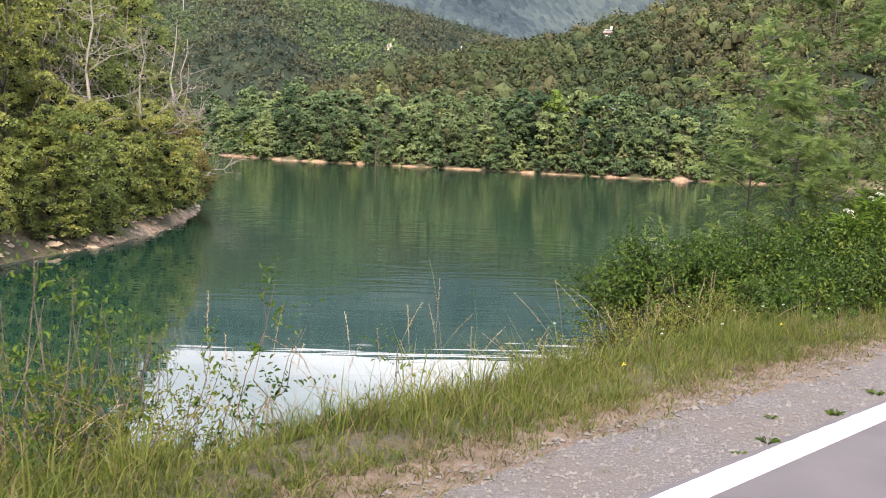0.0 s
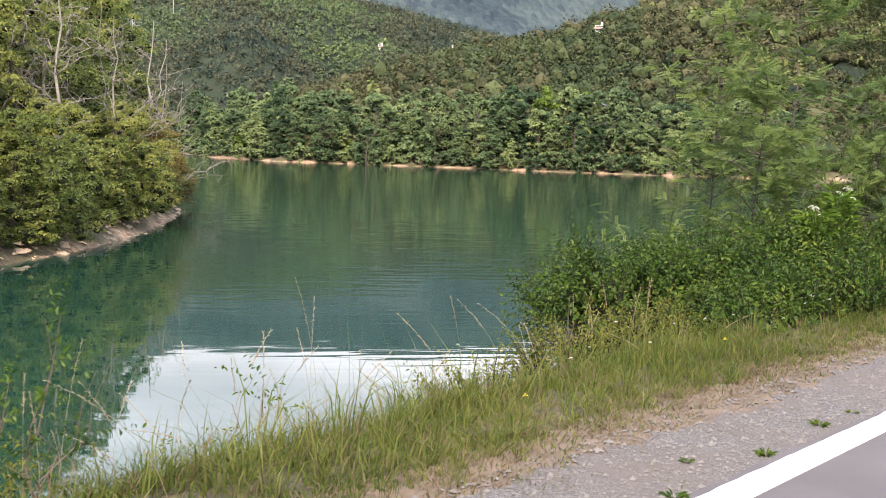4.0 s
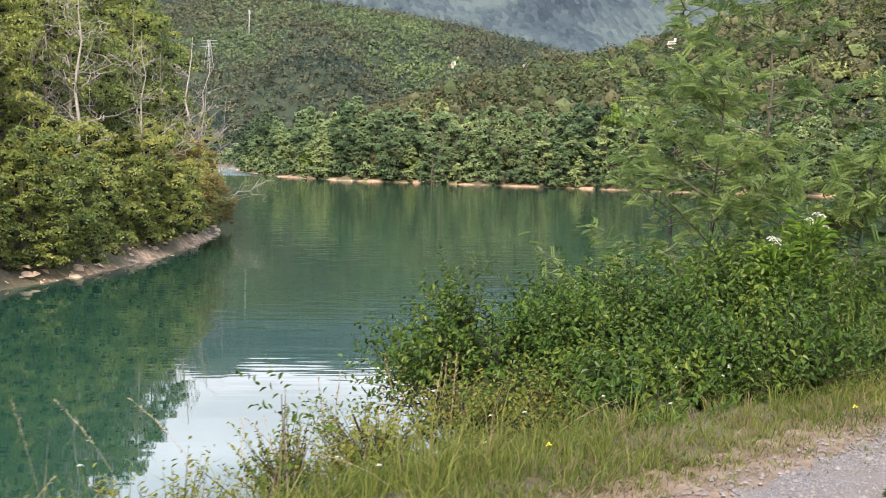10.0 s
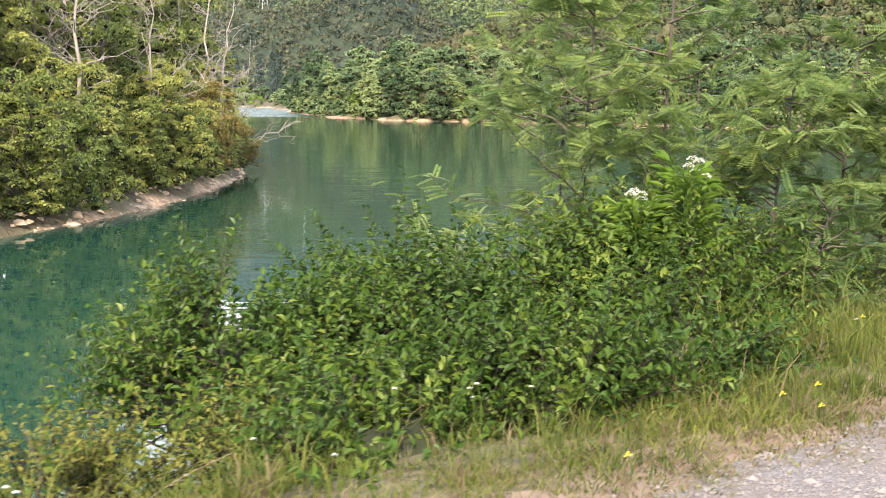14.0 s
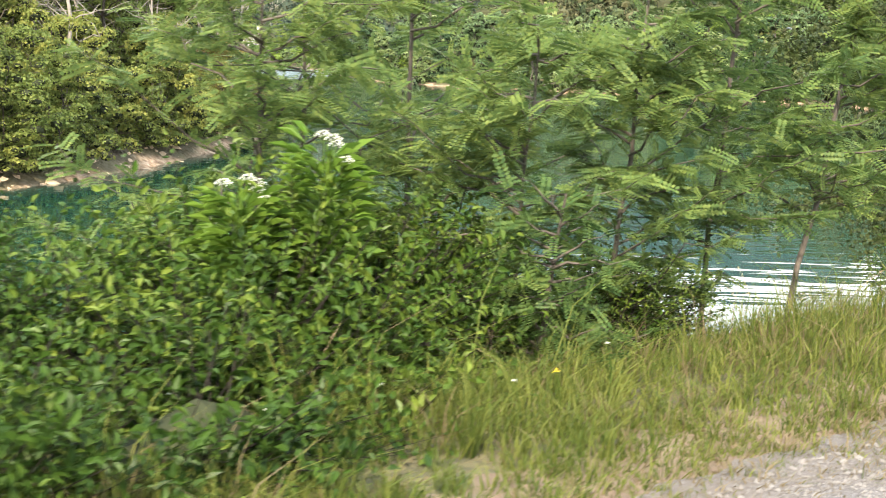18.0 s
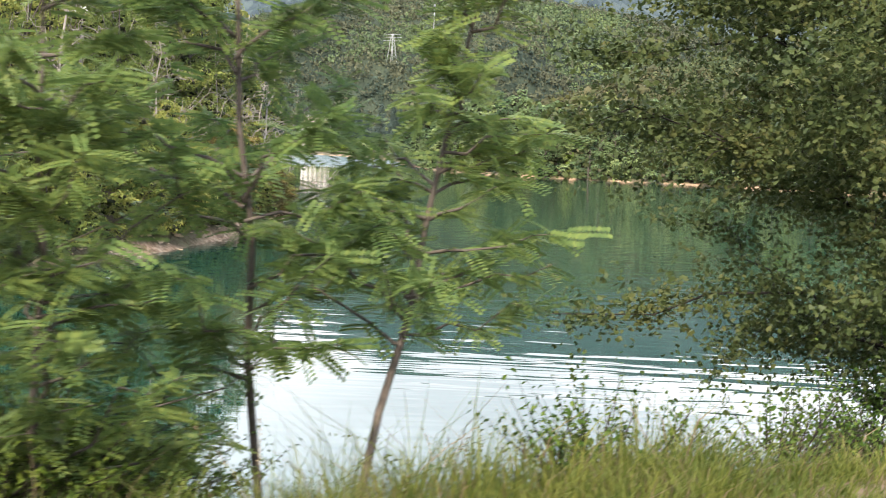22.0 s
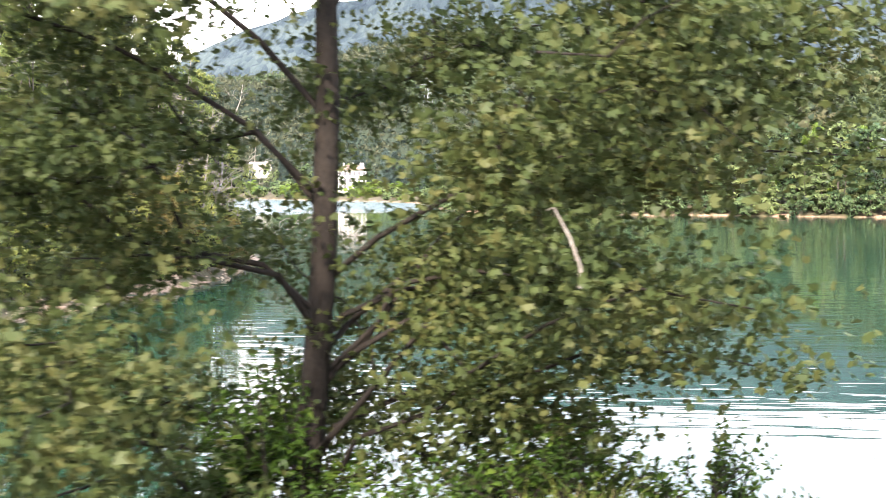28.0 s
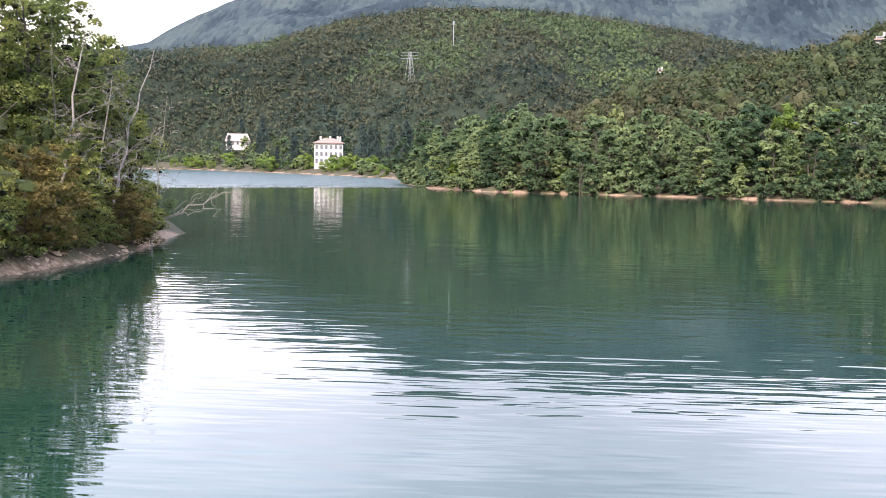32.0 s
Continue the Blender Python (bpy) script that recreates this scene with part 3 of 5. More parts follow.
def strip(name, y0, y1, z, mat, label, thick=0.03, jitter=0.0, x0=-120.0, x1=260.0, step=0.5):
    """A long slab along the road, with an uneven far edge where jitter is set."""
    xs = np.r_[np.arange(x0, -6, 6), np.arange(-6, 46, step), np.arange(46, x1, 6)]
    xs = np.r_[x0, xs[(xs > x0 + 0.05) & (xs < x1 - 0.05)], x1]
    rng = np.random.default_rng(5)
    edge = y1 + jitter * (0.6 * wave(xs, xs * 0 + 3, 0.9) + 0.5 * rng.normal(0, 0.5, len(xs)))
    n = len(xs)
    top0 = np.stack([xs, np.full(n, y0), np.full(n, z)], -1)
    top1 = np.stack([xs, edge, np.full(n, z)], -1)
    low0, low1 = top0 - [0, 0, thick], top1 - [0, 0, thick]
    v = np.concatenate([top0, top1, low0, low1])
    i = np.arange(n - 1)
    f = np.concatenate([np.stack([i, i + 1, n + i + 1, n + i], -1), np.stack([n + i, n + i + 1, 3 * n + i + 1, 3 * n + i], -1),
                        np.stack([2 * n + i, 2 * n + i + 1, i + 1, i], -1)])
    ob = new(name, mesh_np(name, v, f, mat))
    return tagged(ob, label, name.replace("_", " "), kind="structure")


strip("litter_belt", 2.5, 3.48, 3.980, M_LITTER, "brown dry grass litter between gravel and verge", 0.03, 0.16, step=0.1, x1=27.0)
strip("gravel_shoulder", 1.6, 2.98, 3.988, M_GRAVEL, "pale crushed gravel shoulder between road and grass", 0.06, 0.16, step=0.1, x1=27.0)
strip("gravel_shoulder", 1.6, 2.5, 3.988, M_GRAVEL, "narrow gravel shoulder above the steep bank", 0.06, 0.1, step=0.2, x0=27.0)
strip("road", -6.0, 2.29, 4.0, M_ASPHALT, "worn purplish grey asphalt road along the lake", 0.06, 0.03, step=0.2)
strip("road_line", 2.05, 2.24, 4.004, M_LINE, "solid white painted edge line on the asphalt", 0.004, 0.010, step=0.1)


# ---- trees ----
def ball(level):
    bm = bmesh.new()
    bmesh.ops.create_icosphere(bm, subdivisions=level, radius=1.0)
    bm.verts.index_update()
    v = np.array([p.co for p in bm.verts])
    f = np.array([[p.index for p in face.verts] for face in bm.faces])
    bm.free()
    return v, f


def sprays(rng, c, r, per, size, flat=0.75, low=-0.45, jitter=0.45):
    """Leafy puffs: per sprays of leaves on the outside of each puff, facing outwards. Verts and quads, and each quad's puff."""
    c, m = np.asarray(c, float), len(c)
    r = np.broadcast_to(np.asarray(r, float), (m,))
    d = rng.normal(0, 1, (m, per, 3))
    d /= np.linalg.norm(d, axis=2, keepdims=True)
    d[..., 2] = np.where(d[..., 2] < low, -d[..., 2], d[..., 2])
    p = c[:, None] + d * r[:, None, None] * rng.uniform(0.72, 1.12, (m, per, 1)) * [1, 1, flat]
    nm = d * [1, 1, 1 / flat] + rng.normal(0, jitter, d.shape) + [0, 0, 0.15]
    nm /= np.linalg.norm(nm, axis=2, keepdims=True)
    ax = np.cross(nm, rng.normal(0, 1, d.shape))
    ax /= np.linalg.norm(ax, axis=2, keepdims=True) + 1e-9
    sd = np.cross(nm, ax)
    w = size * rng.uniform(0.45, 1.0, (m, per, 1))
    k = rng.uniform(0.35, 0.8, (m, per, 1))
    v = np.stack([p - ax * w, p + sd * w * k + nm * w * 0.15, p + ax * w, p - sd * w * k + nm * w * 0.15], 2).reshape(-1, 3)
    return v, np.arange(len(v)).reshape(-1, 4), np.repeat(np.arange(m), per)


def cores(rng, c, r, flat=0.75, level=1):
    """An uneven lump filling the middle of each puff. Verts and triangles."""
    c = np.asarray(c, float)
    bv, bf = ball(level)
    r = np.broadcast_to(np.asarray(r, float), (len(c),))
    v = c[:, None] + bv[None] * r[:, None, None] * [1, 1, flat] * (1 + rng.normal(0, 0.16, (len(c), len(bv), 1)))
    return v.reshape(-1, 3), (np.arange(len(c))[:, None, None] * len(bv) + bf[None]).reshape(-1, 3)


def puff_tree(seed, height, radius, mat, bark, leaf, puffs, per, trunk=0.16, low=0.05, puff_r=1.1, flat=0.7, name="tree", peak=0.55, sway=0.35, jitter=0.45, heart=0.6):
    """Trunk-and-limb mesh and crown mesh of a broadleaf tree whose crown is built of billowing puffs."""
    rng = np.random.default_rng(seed)
    tip = np.array([rng.normal(0, sway), rng.normal(0, sway), height * 0.9])
    stem = bent(rng, (0, 0, -0.4), tip, 9, 0.02)
    packs = [tube(stem, np.linspace(trunk, trunk * 0.18, 9), 6)]
    cents, rads = [], []
    for k in range(puffs):
        f = low + (1 - low) * (k + rng.random()) / puffs
        g = (f - low) / (1 - low)
        env = radius * (np.interp(g, [0, 0.18, peak, 0.82, 1.0], [0.72, 0.95, 1.0, 0.82, 0.30]))
        a = rng.uniform(0, 2 * np.pi)
        rr = env * (rng.uniform(0.55, 1.0) if rng.random() < 0.8 else rng.uniform(0.1, 0.5))
        pr = puff_r * rng.uniform(0.6, 1.25) * (1.0 - 0.35 * g)
        c = np.array([tip[0] * f + rr * np.cos(a), tip[1] * f + rr * np.sin(a), height * f * 0.95 + 0.3 * pr + rng.normal(0, 0.03 * height)])
        cents.append(c)
        rads.append(pr)
        if k % 4 == 0:
            packs.append(tube(bent(rng, stem[min(8, int(f * 7))], c, 4, 0.06), np.linspace(trunk * 0.34, trunk * 0.06, 4), 4))
    rads = np.array(rads)
    lv, lf, _ = sprays(rng, cents, rads, per, leaf, flat, jitter=jitter)
    # dark lump added in each puff to paint the shade behind its leaves
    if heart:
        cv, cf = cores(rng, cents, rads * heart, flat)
        crown = mesh_np(name + "_crown", np.concatenate([lv, cv]), [lf, cf + len(lv)], [mat, M_GAP_SHADE], False, np.r_[np.zeros(len(lf)), np.ones(len(cf))])
    else:
        crown = mesh_np(name + "_crown", lv, lf, mat)
    return mesh_np(name + "_trunk", *merge(packs), bark, True), crown


def plant(meshes, at, rz, scale, label, name="tree", category="tree", group="", crown="crown"):
    ob = thing(name, label, category, group, at, rz)
    ob.scale = scale if isinstance(scale, (tuple, list)) else (scale,) * 3
    child("trunk", meshes[0], ob)
    child(crown, meshes[1], ob)
    return ob


def zg(x, y):
    return float(ground_height(np.array([float(x)]), np.array([float(y)]))[0])


R = np.random.default_rng(11)
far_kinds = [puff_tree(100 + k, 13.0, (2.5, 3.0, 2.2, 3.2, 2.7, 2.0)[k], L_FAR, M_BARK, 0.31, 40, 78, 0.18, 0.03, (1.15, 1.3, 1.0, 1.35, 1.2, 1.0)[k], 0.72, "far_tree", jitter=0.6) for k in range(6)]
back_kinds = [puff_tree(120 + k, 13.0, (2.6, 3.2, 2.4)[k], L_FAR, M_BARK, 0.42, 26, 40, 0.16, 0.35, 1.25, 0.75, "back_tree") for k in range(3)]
shore = np.array([(228, 95), (205, 112), (194, 130), (189, 148), (180, 162), (170, 180), (174, 205), (195, 248)], float)
seg = np.r_[0, np.cumsum(np.hypot(*np.diff(shore, axis=0).T))]
n_far = 0
for row, (off, gap) in enumerate([(2.6, 4.4), (7.5, 5.0), (14, 6.2), (23, 8), (34, 9)]):
    for s in np.arange(R.uniform(0, 4), seg[-1], gap):
        x, y = np.interp(s, seg, shore[:, 0]), np.interp(s, seg, shore[:, 1])
        x += off + R.normal(0, 1.3)
        y += R.normal(0, 1.6) + off * 0.15
        hgt = R.uniform(0.5, 1.05) * (0.82 if row == 0 else 1.1)
        plant(far_kinds[R.integers(6)] if row < 2 else back_kinds[R.integers(3)], (x, y, zg(x, y) - 0.1), R.uniform(0, 360), (0.25 + hgt * R.uniform(0.7, 1.1), 0.25 + hgt * R.uniform(0.7, 1.1), hgt),
              "leafy green broadleaf tree in the wood on the far shore", "far_shore_tree", "tree", "trees on the far shore")
        n_far += 1

edge_kinds = [puff_tree(130 + k, 3.0, (1.8, 2.3)[k], L_FAR, M_BARK, 0.30, 13, 32, 0.05, 0.0, 0.8, 0.65, "edge_shrub") for k in range(2)]
for s0 in np.arange(0.5, seg[-1], 1.9):
    k = min(np.searchsorted(seg, s0), len(seg) - 1)
    t = (shore[k] - shore[k - 1]) / np.linalg.norm(shore[k] - shore[k - 1])
    p = np.array([np.interp(s0, seg, shore[:, 0]), np.interp(s0, seg, shore[:, 1])]) + np.array([t[1], -t[0]]) * R.uniform(0.2, 1.7) + R.normal(0, 0.25, 2)
    if R.random() < 0.06:
        continue
    h = R.uniform(0.55, 1.35)
    plant(edge_kinds[R.integers(2)], (p[0], p[1], zg(*p) - 0.35), R.uniform(0, 360), (1.0, 1.0, h), "green shrub leaning over the far waterline", "edge_shrub", "shrub", "shrubs along the far waterline", "foliage")


def woods(name, label, mats, seed, n, r0, r1, az0, az1, size, level, per, spray, keep, tone, squash=1.0, jitter=0.5, spires=0.0):
    """A far wood: crowns of leafy puffs over dense hearts, in one mesh; tone picks each crown's kind."""
    rng = np.random.default_rng(seed)
    rr = np.sqrt(rng.uniform(r0 ** 2, r1 ** 2, n))
    aa = np.radians(rng.uniform(az0, az1, n))
    x, y = EYE0[0] + rr * np.cos(aa), EYE0[1] + rr * np.sin(aa)
    ok = (lake_distance(x, y) > 4) & keep(x, y, rr, np.degrees(aa))
    x, y = x[ok], y[ok]
    m = len(x)
    s = size * np.clip(np.exp(rng.normal(-0.05, 0.34, m)), 0.5, 1.9) * (1 + 0.25 * wave(x, y, 30.0, 5))
    spire = rng.random(m) < spires
    tall = np.where(spire, rng.uniform(1.5, 2.1, m), rng.uniform(0.75, 1.25, m)) * squash
    c = np.stack([x, y, ground_height(x, y) + s * tall * rng.uniform(0.35, 0.9, m)], -1)
    slim = np.where(spire, 0.5, 1.0)
    v, f, who = sprays(rng, 0 * c, s, per, spray, 1.0, -0.1, jitter)
    lv, lf = cores(rng, 0 * c, s * 0.58, 1.0, level) if level else (np.zeros((0, 3)), np.zeros((0, 3), int))
    own, own2 = np.repeat(who, 4), np.repeat(np.arange(m), len(lv) // m)
    v, own = np.concatenate([v, lv]), np.concatenate([own, own2])
    narrow = np.where(spire[own], np.clip(1 - 0.55 * v[:, 2] / s[own], 0.15, 1.2), 1.0)
    v = v * np.stack([slim[own] * narrow, slim[own] * narrow, tall[own]], -1) + c[own]
    kind = np.clip(tone(x, y, rng.random(m)) + np.where(spire, -1.0, 0.0), 0, len(mats) - 0.01).astype(int)
    ob = new(name, mesh_np(name, v, [f, lf + 4 * len(f)], mats, False, np.concatenate([kind[who], np.repeat(kind, len(lf) // m)])))
    return tagged(ob, label, "woods", kind="stuff")


woods("hill_woods", "dense olive-green broadleaf wood covering the near hillside", L_HILLS, 21, 5600, 238, 420, 16, 52, 2.2, 1, 32, 0.68, lambda x, y, r, a: x > 150,
      lambda x, y, u: 1.1 + 1.1 * wave(x, y, 22.0, 3) + 1.5 * (u - 0.5))
woods("valley_woods", "dark green mixed wood on the slopes above the lake end", L_VALLEYS_HAZED, 22, 30000, 430, 860, 22, 76, 2.0, 0, 10, 1.15, lambda x, y, r, a: lake_distance(x, y) > 14,
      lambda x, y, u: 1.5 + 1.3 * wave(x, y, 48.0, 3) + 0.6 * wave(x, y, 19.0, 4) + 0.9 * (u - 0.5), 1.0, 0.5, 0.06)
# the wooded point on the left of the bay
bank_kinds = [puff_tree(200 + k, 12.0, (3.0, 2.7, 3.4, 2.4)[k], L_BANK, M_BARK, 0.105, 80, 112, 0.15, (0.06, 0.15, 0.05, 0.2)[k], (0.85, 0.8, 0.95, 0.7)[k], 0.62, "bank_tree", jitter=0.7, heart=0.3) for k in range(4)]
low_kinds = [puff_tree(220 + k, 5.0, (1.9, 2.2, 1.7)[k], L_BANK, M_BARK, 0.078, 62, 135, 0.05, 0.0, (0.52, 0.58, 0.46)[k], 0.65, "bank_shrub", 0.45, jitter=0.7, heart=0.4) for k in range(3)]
rust_kinds = [(m[0], m[1].copy()) for m in low_kinds[:2]]
for _, me in rust_kinds:
    me.materials.clear()
    me.materials.append(L_RUST)
tiny_kinds = [puff_tree(230 + k, 1.4, (0.8, 1.0)[k], L_BANK, M_BARK, 0.10, 14, 40, 0.02, 0.0, 0.32, 0.6, "bank_tuft") for k in range(2)]
bank_line = np.array([(8, 33), (20, 39), (28, 44), (34, 47.5), (40, 52), (49, 60.5), (55, 67), (62, 78.5)], float)
bseg = np.r_[0, np.cumsum(np.hypot(*np.diff(bank_line, axis=0).T))]
for row, (off, gap) in enumerate([(1.5, 2.1), (5.4, 4.0), (10.5, 4.6), (16, 6.0)]):
    for s in np.arange(R.uniform(0, 2) + (0 if row == 0 else 6), bseg[-1] + (1 if row == 0 else 0.5), gap):
        x, y = np.interp(s, bseg, bank_line[:, 0]), np.interp(s, bseg, bank_line[:, 1])
        x, y = x - off * 0.72 + R.normal(0, 0.4), y + off * 0.7 + R.normal(0, 0.4)
        if row == 0:
            h = R.uniform(0.7, 1.3) * (1.0 if s < 56 else 0.65)
            x, y = x + R.uniform(-0.8, 0.9) * 0.72, y - R.uniform(-0.8, 0.9) * 0.7
            plant(rust_kinds[R.integers(2)] if s > 46 and R.random() < 0.58 else low_kinds[R.integers(3)], (x, y, zg(x, y) - 0.15), R.uniform(0, 360), (0.35 + h * 0.7, 0.35 + h * 0.7, h), "bushy yellow-green shrub hanging over the rocky bank", "bank_shrub", "shrub", "shrubs on the bank", "foliage")
        else:
            h = (R.uniform(0.8, 1.1) if row == 1 else R.uniform(1.2, 1.6)) * (1.0 if s < 54 else 0.78)
            plant(bank_kinds[R.integers(4)], (x, y, zg(x, y) - 0.15), R.uniform(0, 360), (0.2 + 0.8 * h, 0.2 + 0.8 * h, h), "tall leafy tree in the wood on the point", "bank_tree", "tree", "trees on the point")

for s in np.arange(24, bseg[-1], 1.5):
    x, y = np.interp(s, bseg, bank_line[:, 0]), np.interp(s, bseg, bank_line[:, 1])
    o, h = R.uniform(0.6, 1.2), R.uniform(0.5, 1.1)
    x, y = x - o * 0.72, y + o * 0.7
    plant(tiny_kinds[R.integers(2)], (x, y, zg(x, y) - 0.05), R.uniform(0, 360), (h * 1.1, h * 1.1, h), "small green shrub at the stony water's edge", "bank_shrub", "shrub", "shrubs on the bank", "foliage")
for x, y, h in [(47.0, 68.5, 1.35), (50.5, 71.0, 1.25), (53.5, 74.0, 1.15), (56.5, 77.5, 1.02), (58.8, 80.5, 0.85), (49.0, 74.5, 1.45), (53.0, 79.0, 1.2), (44.0, 70.0, 1.5), (57.5, 74.0, 0.72), (60.3, 79.0, 0.6)]:
    plant(bank_kinds[R.integers(4)], (x, y, zg(x, y) - 0.15), R.uniform(0, 360), h, "tall leafy tree in the wood on the point", "bank_tree", "tree", "trees on the point")


# ---- plants by the road ----
def blades6(base, ax, nm, size, aspect=0.5, fold=0.22, curl=0.28):
    """Pointed oval leaves of two halves folded along the midrib. Returns verts and quads."""
    ax = ax / (np.linalg.norm(ax, axis=1, keepdims=True) + 1e-9)
    side = np.cross(ax, nm)
    side /= np.linalg.norm(side, axis=1, keepdims=True) + 1e-9
    nm = np.cross(side, ax)
    s = np.asarray(size)[:, None]
    w = s * aspect * 0.5
    tip = base + ax * s - nm * s * curl
    r1, r2 = base + ax * s * 0.28 + side * w * 0.9 + nm * w * fold, base + ax * s * 0.62 + side * w * 0.85 + nm * w * fold
    l1, l2 = base + ax * s * 0.28 - side * w * 0.9 + nm * w * fold, base + ax * s * 0.62 - side * w * 0.85 + nm * w * fold
    v = np.stack([base, r1, r2, tip, l2, l1], 1).reshape(-1, 3)
    k = np.arange(len(base))[:, None] * 6
    return v, np.concatenate([k + [0, 1, 2, 3], k + [3, 4, 5, 0]])


def shoots(rng, bases, dirs, lengths, per, size, aspect=0.5, sag=0.1, up=0.5):
    """Leafy shoots: leaves in pairs along each stem. Returns leaf pack and stem pack."""
    n = len(bases)
    dirs = dirs / np.linalg.norm(dirs, axis=1, keepdims=True)
    t = np.linspace(0.12, 1.0, per)
    L = lengths[:, None, None]
    P = bases[:, None] + dirs[:, None] * L * t[None, :, None] + np.array([0, 0, -1.0]) * (sag * L * (t ** 2)[None, :, None])
    out = rng.normal(0, 1, (n, per, 3))
    out -= (out * dirs[:, None]).sum(-1, keepdims=True) * dirs[:, None]
    out /= np.linalg.norm(out, axis=2, keepdims=True)
    alt = np.where(np.arange(per) % 2, 1.0, -1.0)[None, :, None]
    ax = (out * alt * 0.9 + dirs[:, None] * 0.6 + rng.normal(0, 0.25, out.shape)).reshape(-1, 3)
    nm = np.array([0, 0, 1.0]) * up + rng.normal(0, 0.45, ax.shape) + np.repeat(dirs, per, 0) * 0.4
    sz = size * rng.uniform(0.6, 1.25, n * per) * np.tile(1.05 - 0.4 * t, n)
    leaf = blades6(P.reshape(-1, 3), ax, nm, sz, aspect)
    ends = bases + dirs * lengths[:, None] + np.array([0, 0, -1.0]) * sag * lengths[:, None]
    side = np.cross(dirs, [0.3, 0.5, 0.8])
    side /= np.linalg.norm(side, axis=1, keepdims=True)
    w = 0.004 + 0.003 * lengths[:, None]
    other = np.cross(dirs, side)
    sv = np.stack([bases + side * w, bases - side * w * 0.5 + other * w, bases - side * w * 0.5 - other * w, ends], 1).reshape(-1, 3)
    k = np.arange(n)[:, None] * 4
    return leaf, (sv, np.concatenate([k + [0, 1, 3], k + [1, 2, 3], k + [2, 0, 3]]))


def shrub(name, label, seed, lobes, n, per, size, mat, length=(0.35, 0.8), aspect=0.5, category="shrub", group="", inner=0.55, heart=0.0):
    """A shrub of leafy shoots pushing out of rounded lobes (centre, radii); stands at its first lobe's foot."""
    rng = np.random.default_rng(seed)
    bs, ds = [], []
    vol = np.array([l[1][0] * l[1][1] for l in lobes])
    for (c, r), m in zip(lobes, (n * vol / vol.sum()).astype(int)):
        tuft = rng.normal(0, 1, (max(5, m // 22), 3))
        tuft /= np.linalg.norm(tuft, axis=1, keepdims=True)
        d = tuft[rng.integers(0, len(tuft), m)] + rng.normal(0, 0.2, (m, 3))
        d /= np.linalg.norm(d, axis=1, keepdims=True)
        d[:, 2] = np.where(d[:, 2] < -0.35, -d[:, 2] * 0.6, d[:, 2])
        bs.append(np.array(c) + d * np.array(r) * rng.uniform(inner * 0.6, 0.85, (m, 1)))
        ds.append(d * [1, 1, 0.7] + [0, 0, 0.45] + rng.normal(0, 0.3, d.shape))
    bs, ds = np.concatenate(bs), np.concatenate(ds)
    foot = np.array([lobes[0][0][0], lobes[0][0][1], zg(lobes[0][0][0], lobes[0][0][1])])
    leaf, stem = shoots(rng, bs - foot, ds, rng.uniform(*length, len(bs)), per, size, aspect)
    canes = []
    for c, r in lobes:
        for _ in range(7):
            e = np.array(c) + rng.normal(0, 0.45, 3) * np.array(r) - foot
            b0 = np.array([c[0], c[1], 0]) - [foot[0], foot[1], 0] + np.r_[rng.normal(0, 0.15, 2), 0]
            b0[2] = zg(b0[0] + foot[0], b0[1] + foot[1]) - foot[2] - 0.05
            canes.append(tube(bent(rng, b0, e, 5, 0.06), np.linspace(0.018, 0.006, 5), 5))
    ob = thing(name, label, category, group, foot)
    cv, cf = merge(canes)
    child("wood", mesh_np(name + "_wood", np.concatenate([cv, stem[0]]), [cf, stem[1] + len(cv)], M_BARK_DARK), ob)
    child("foliage", mesh_np(name + "_foliage", *leaf, mat), ob)
    # dark lumps added in the lobes so gaps between leaves look shaded
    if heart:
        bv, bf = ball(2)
        child("core", mesh_np(name + "_core", *merge([(np.array(c) - foot + bv * np.array(r) * heart * (1 + rng.normal(0, 0.12, (len(bv), 1))), bf) for c, r in lobes]), M_GAP_SHADE), ob, "dark lump inside the bush standing in for shade between leaves")
    return ob


BUSH = "bushes between road and lake"
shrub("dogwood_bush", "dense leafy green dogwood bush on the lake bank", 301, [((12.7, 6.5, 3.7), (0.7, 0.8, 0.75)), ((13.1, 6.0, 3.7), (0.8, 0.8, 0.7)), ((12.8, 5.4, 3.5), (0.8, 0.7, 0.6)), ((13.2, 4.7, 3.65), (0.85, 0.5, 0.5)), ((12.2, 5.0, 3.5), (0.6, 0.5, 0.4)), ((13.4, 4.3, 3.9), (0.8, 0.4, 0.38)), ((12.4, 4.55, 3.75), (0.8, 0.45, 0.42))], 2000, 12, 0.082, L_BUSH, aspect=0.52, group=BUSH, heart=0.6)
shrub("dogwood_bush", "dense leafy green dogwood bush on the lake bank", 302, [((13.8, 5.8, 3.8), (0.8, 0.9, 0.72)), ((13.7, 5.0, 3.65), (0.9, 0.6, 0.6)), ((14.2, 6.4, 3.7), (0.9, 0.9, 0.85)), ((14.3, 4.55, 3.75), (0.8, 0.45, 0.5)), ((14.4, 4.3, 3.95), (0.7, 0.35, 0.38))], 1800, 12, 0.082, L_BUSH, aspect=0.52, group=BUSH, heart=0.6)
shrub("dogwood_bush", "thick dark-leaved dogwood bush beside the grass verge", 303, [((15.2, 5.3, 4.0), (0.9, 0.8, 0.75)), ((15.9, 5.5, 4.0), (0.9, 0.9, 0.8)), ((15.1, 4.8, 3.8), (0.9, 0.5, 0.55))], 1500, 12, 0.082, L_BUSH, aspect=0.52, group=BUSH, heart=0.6)
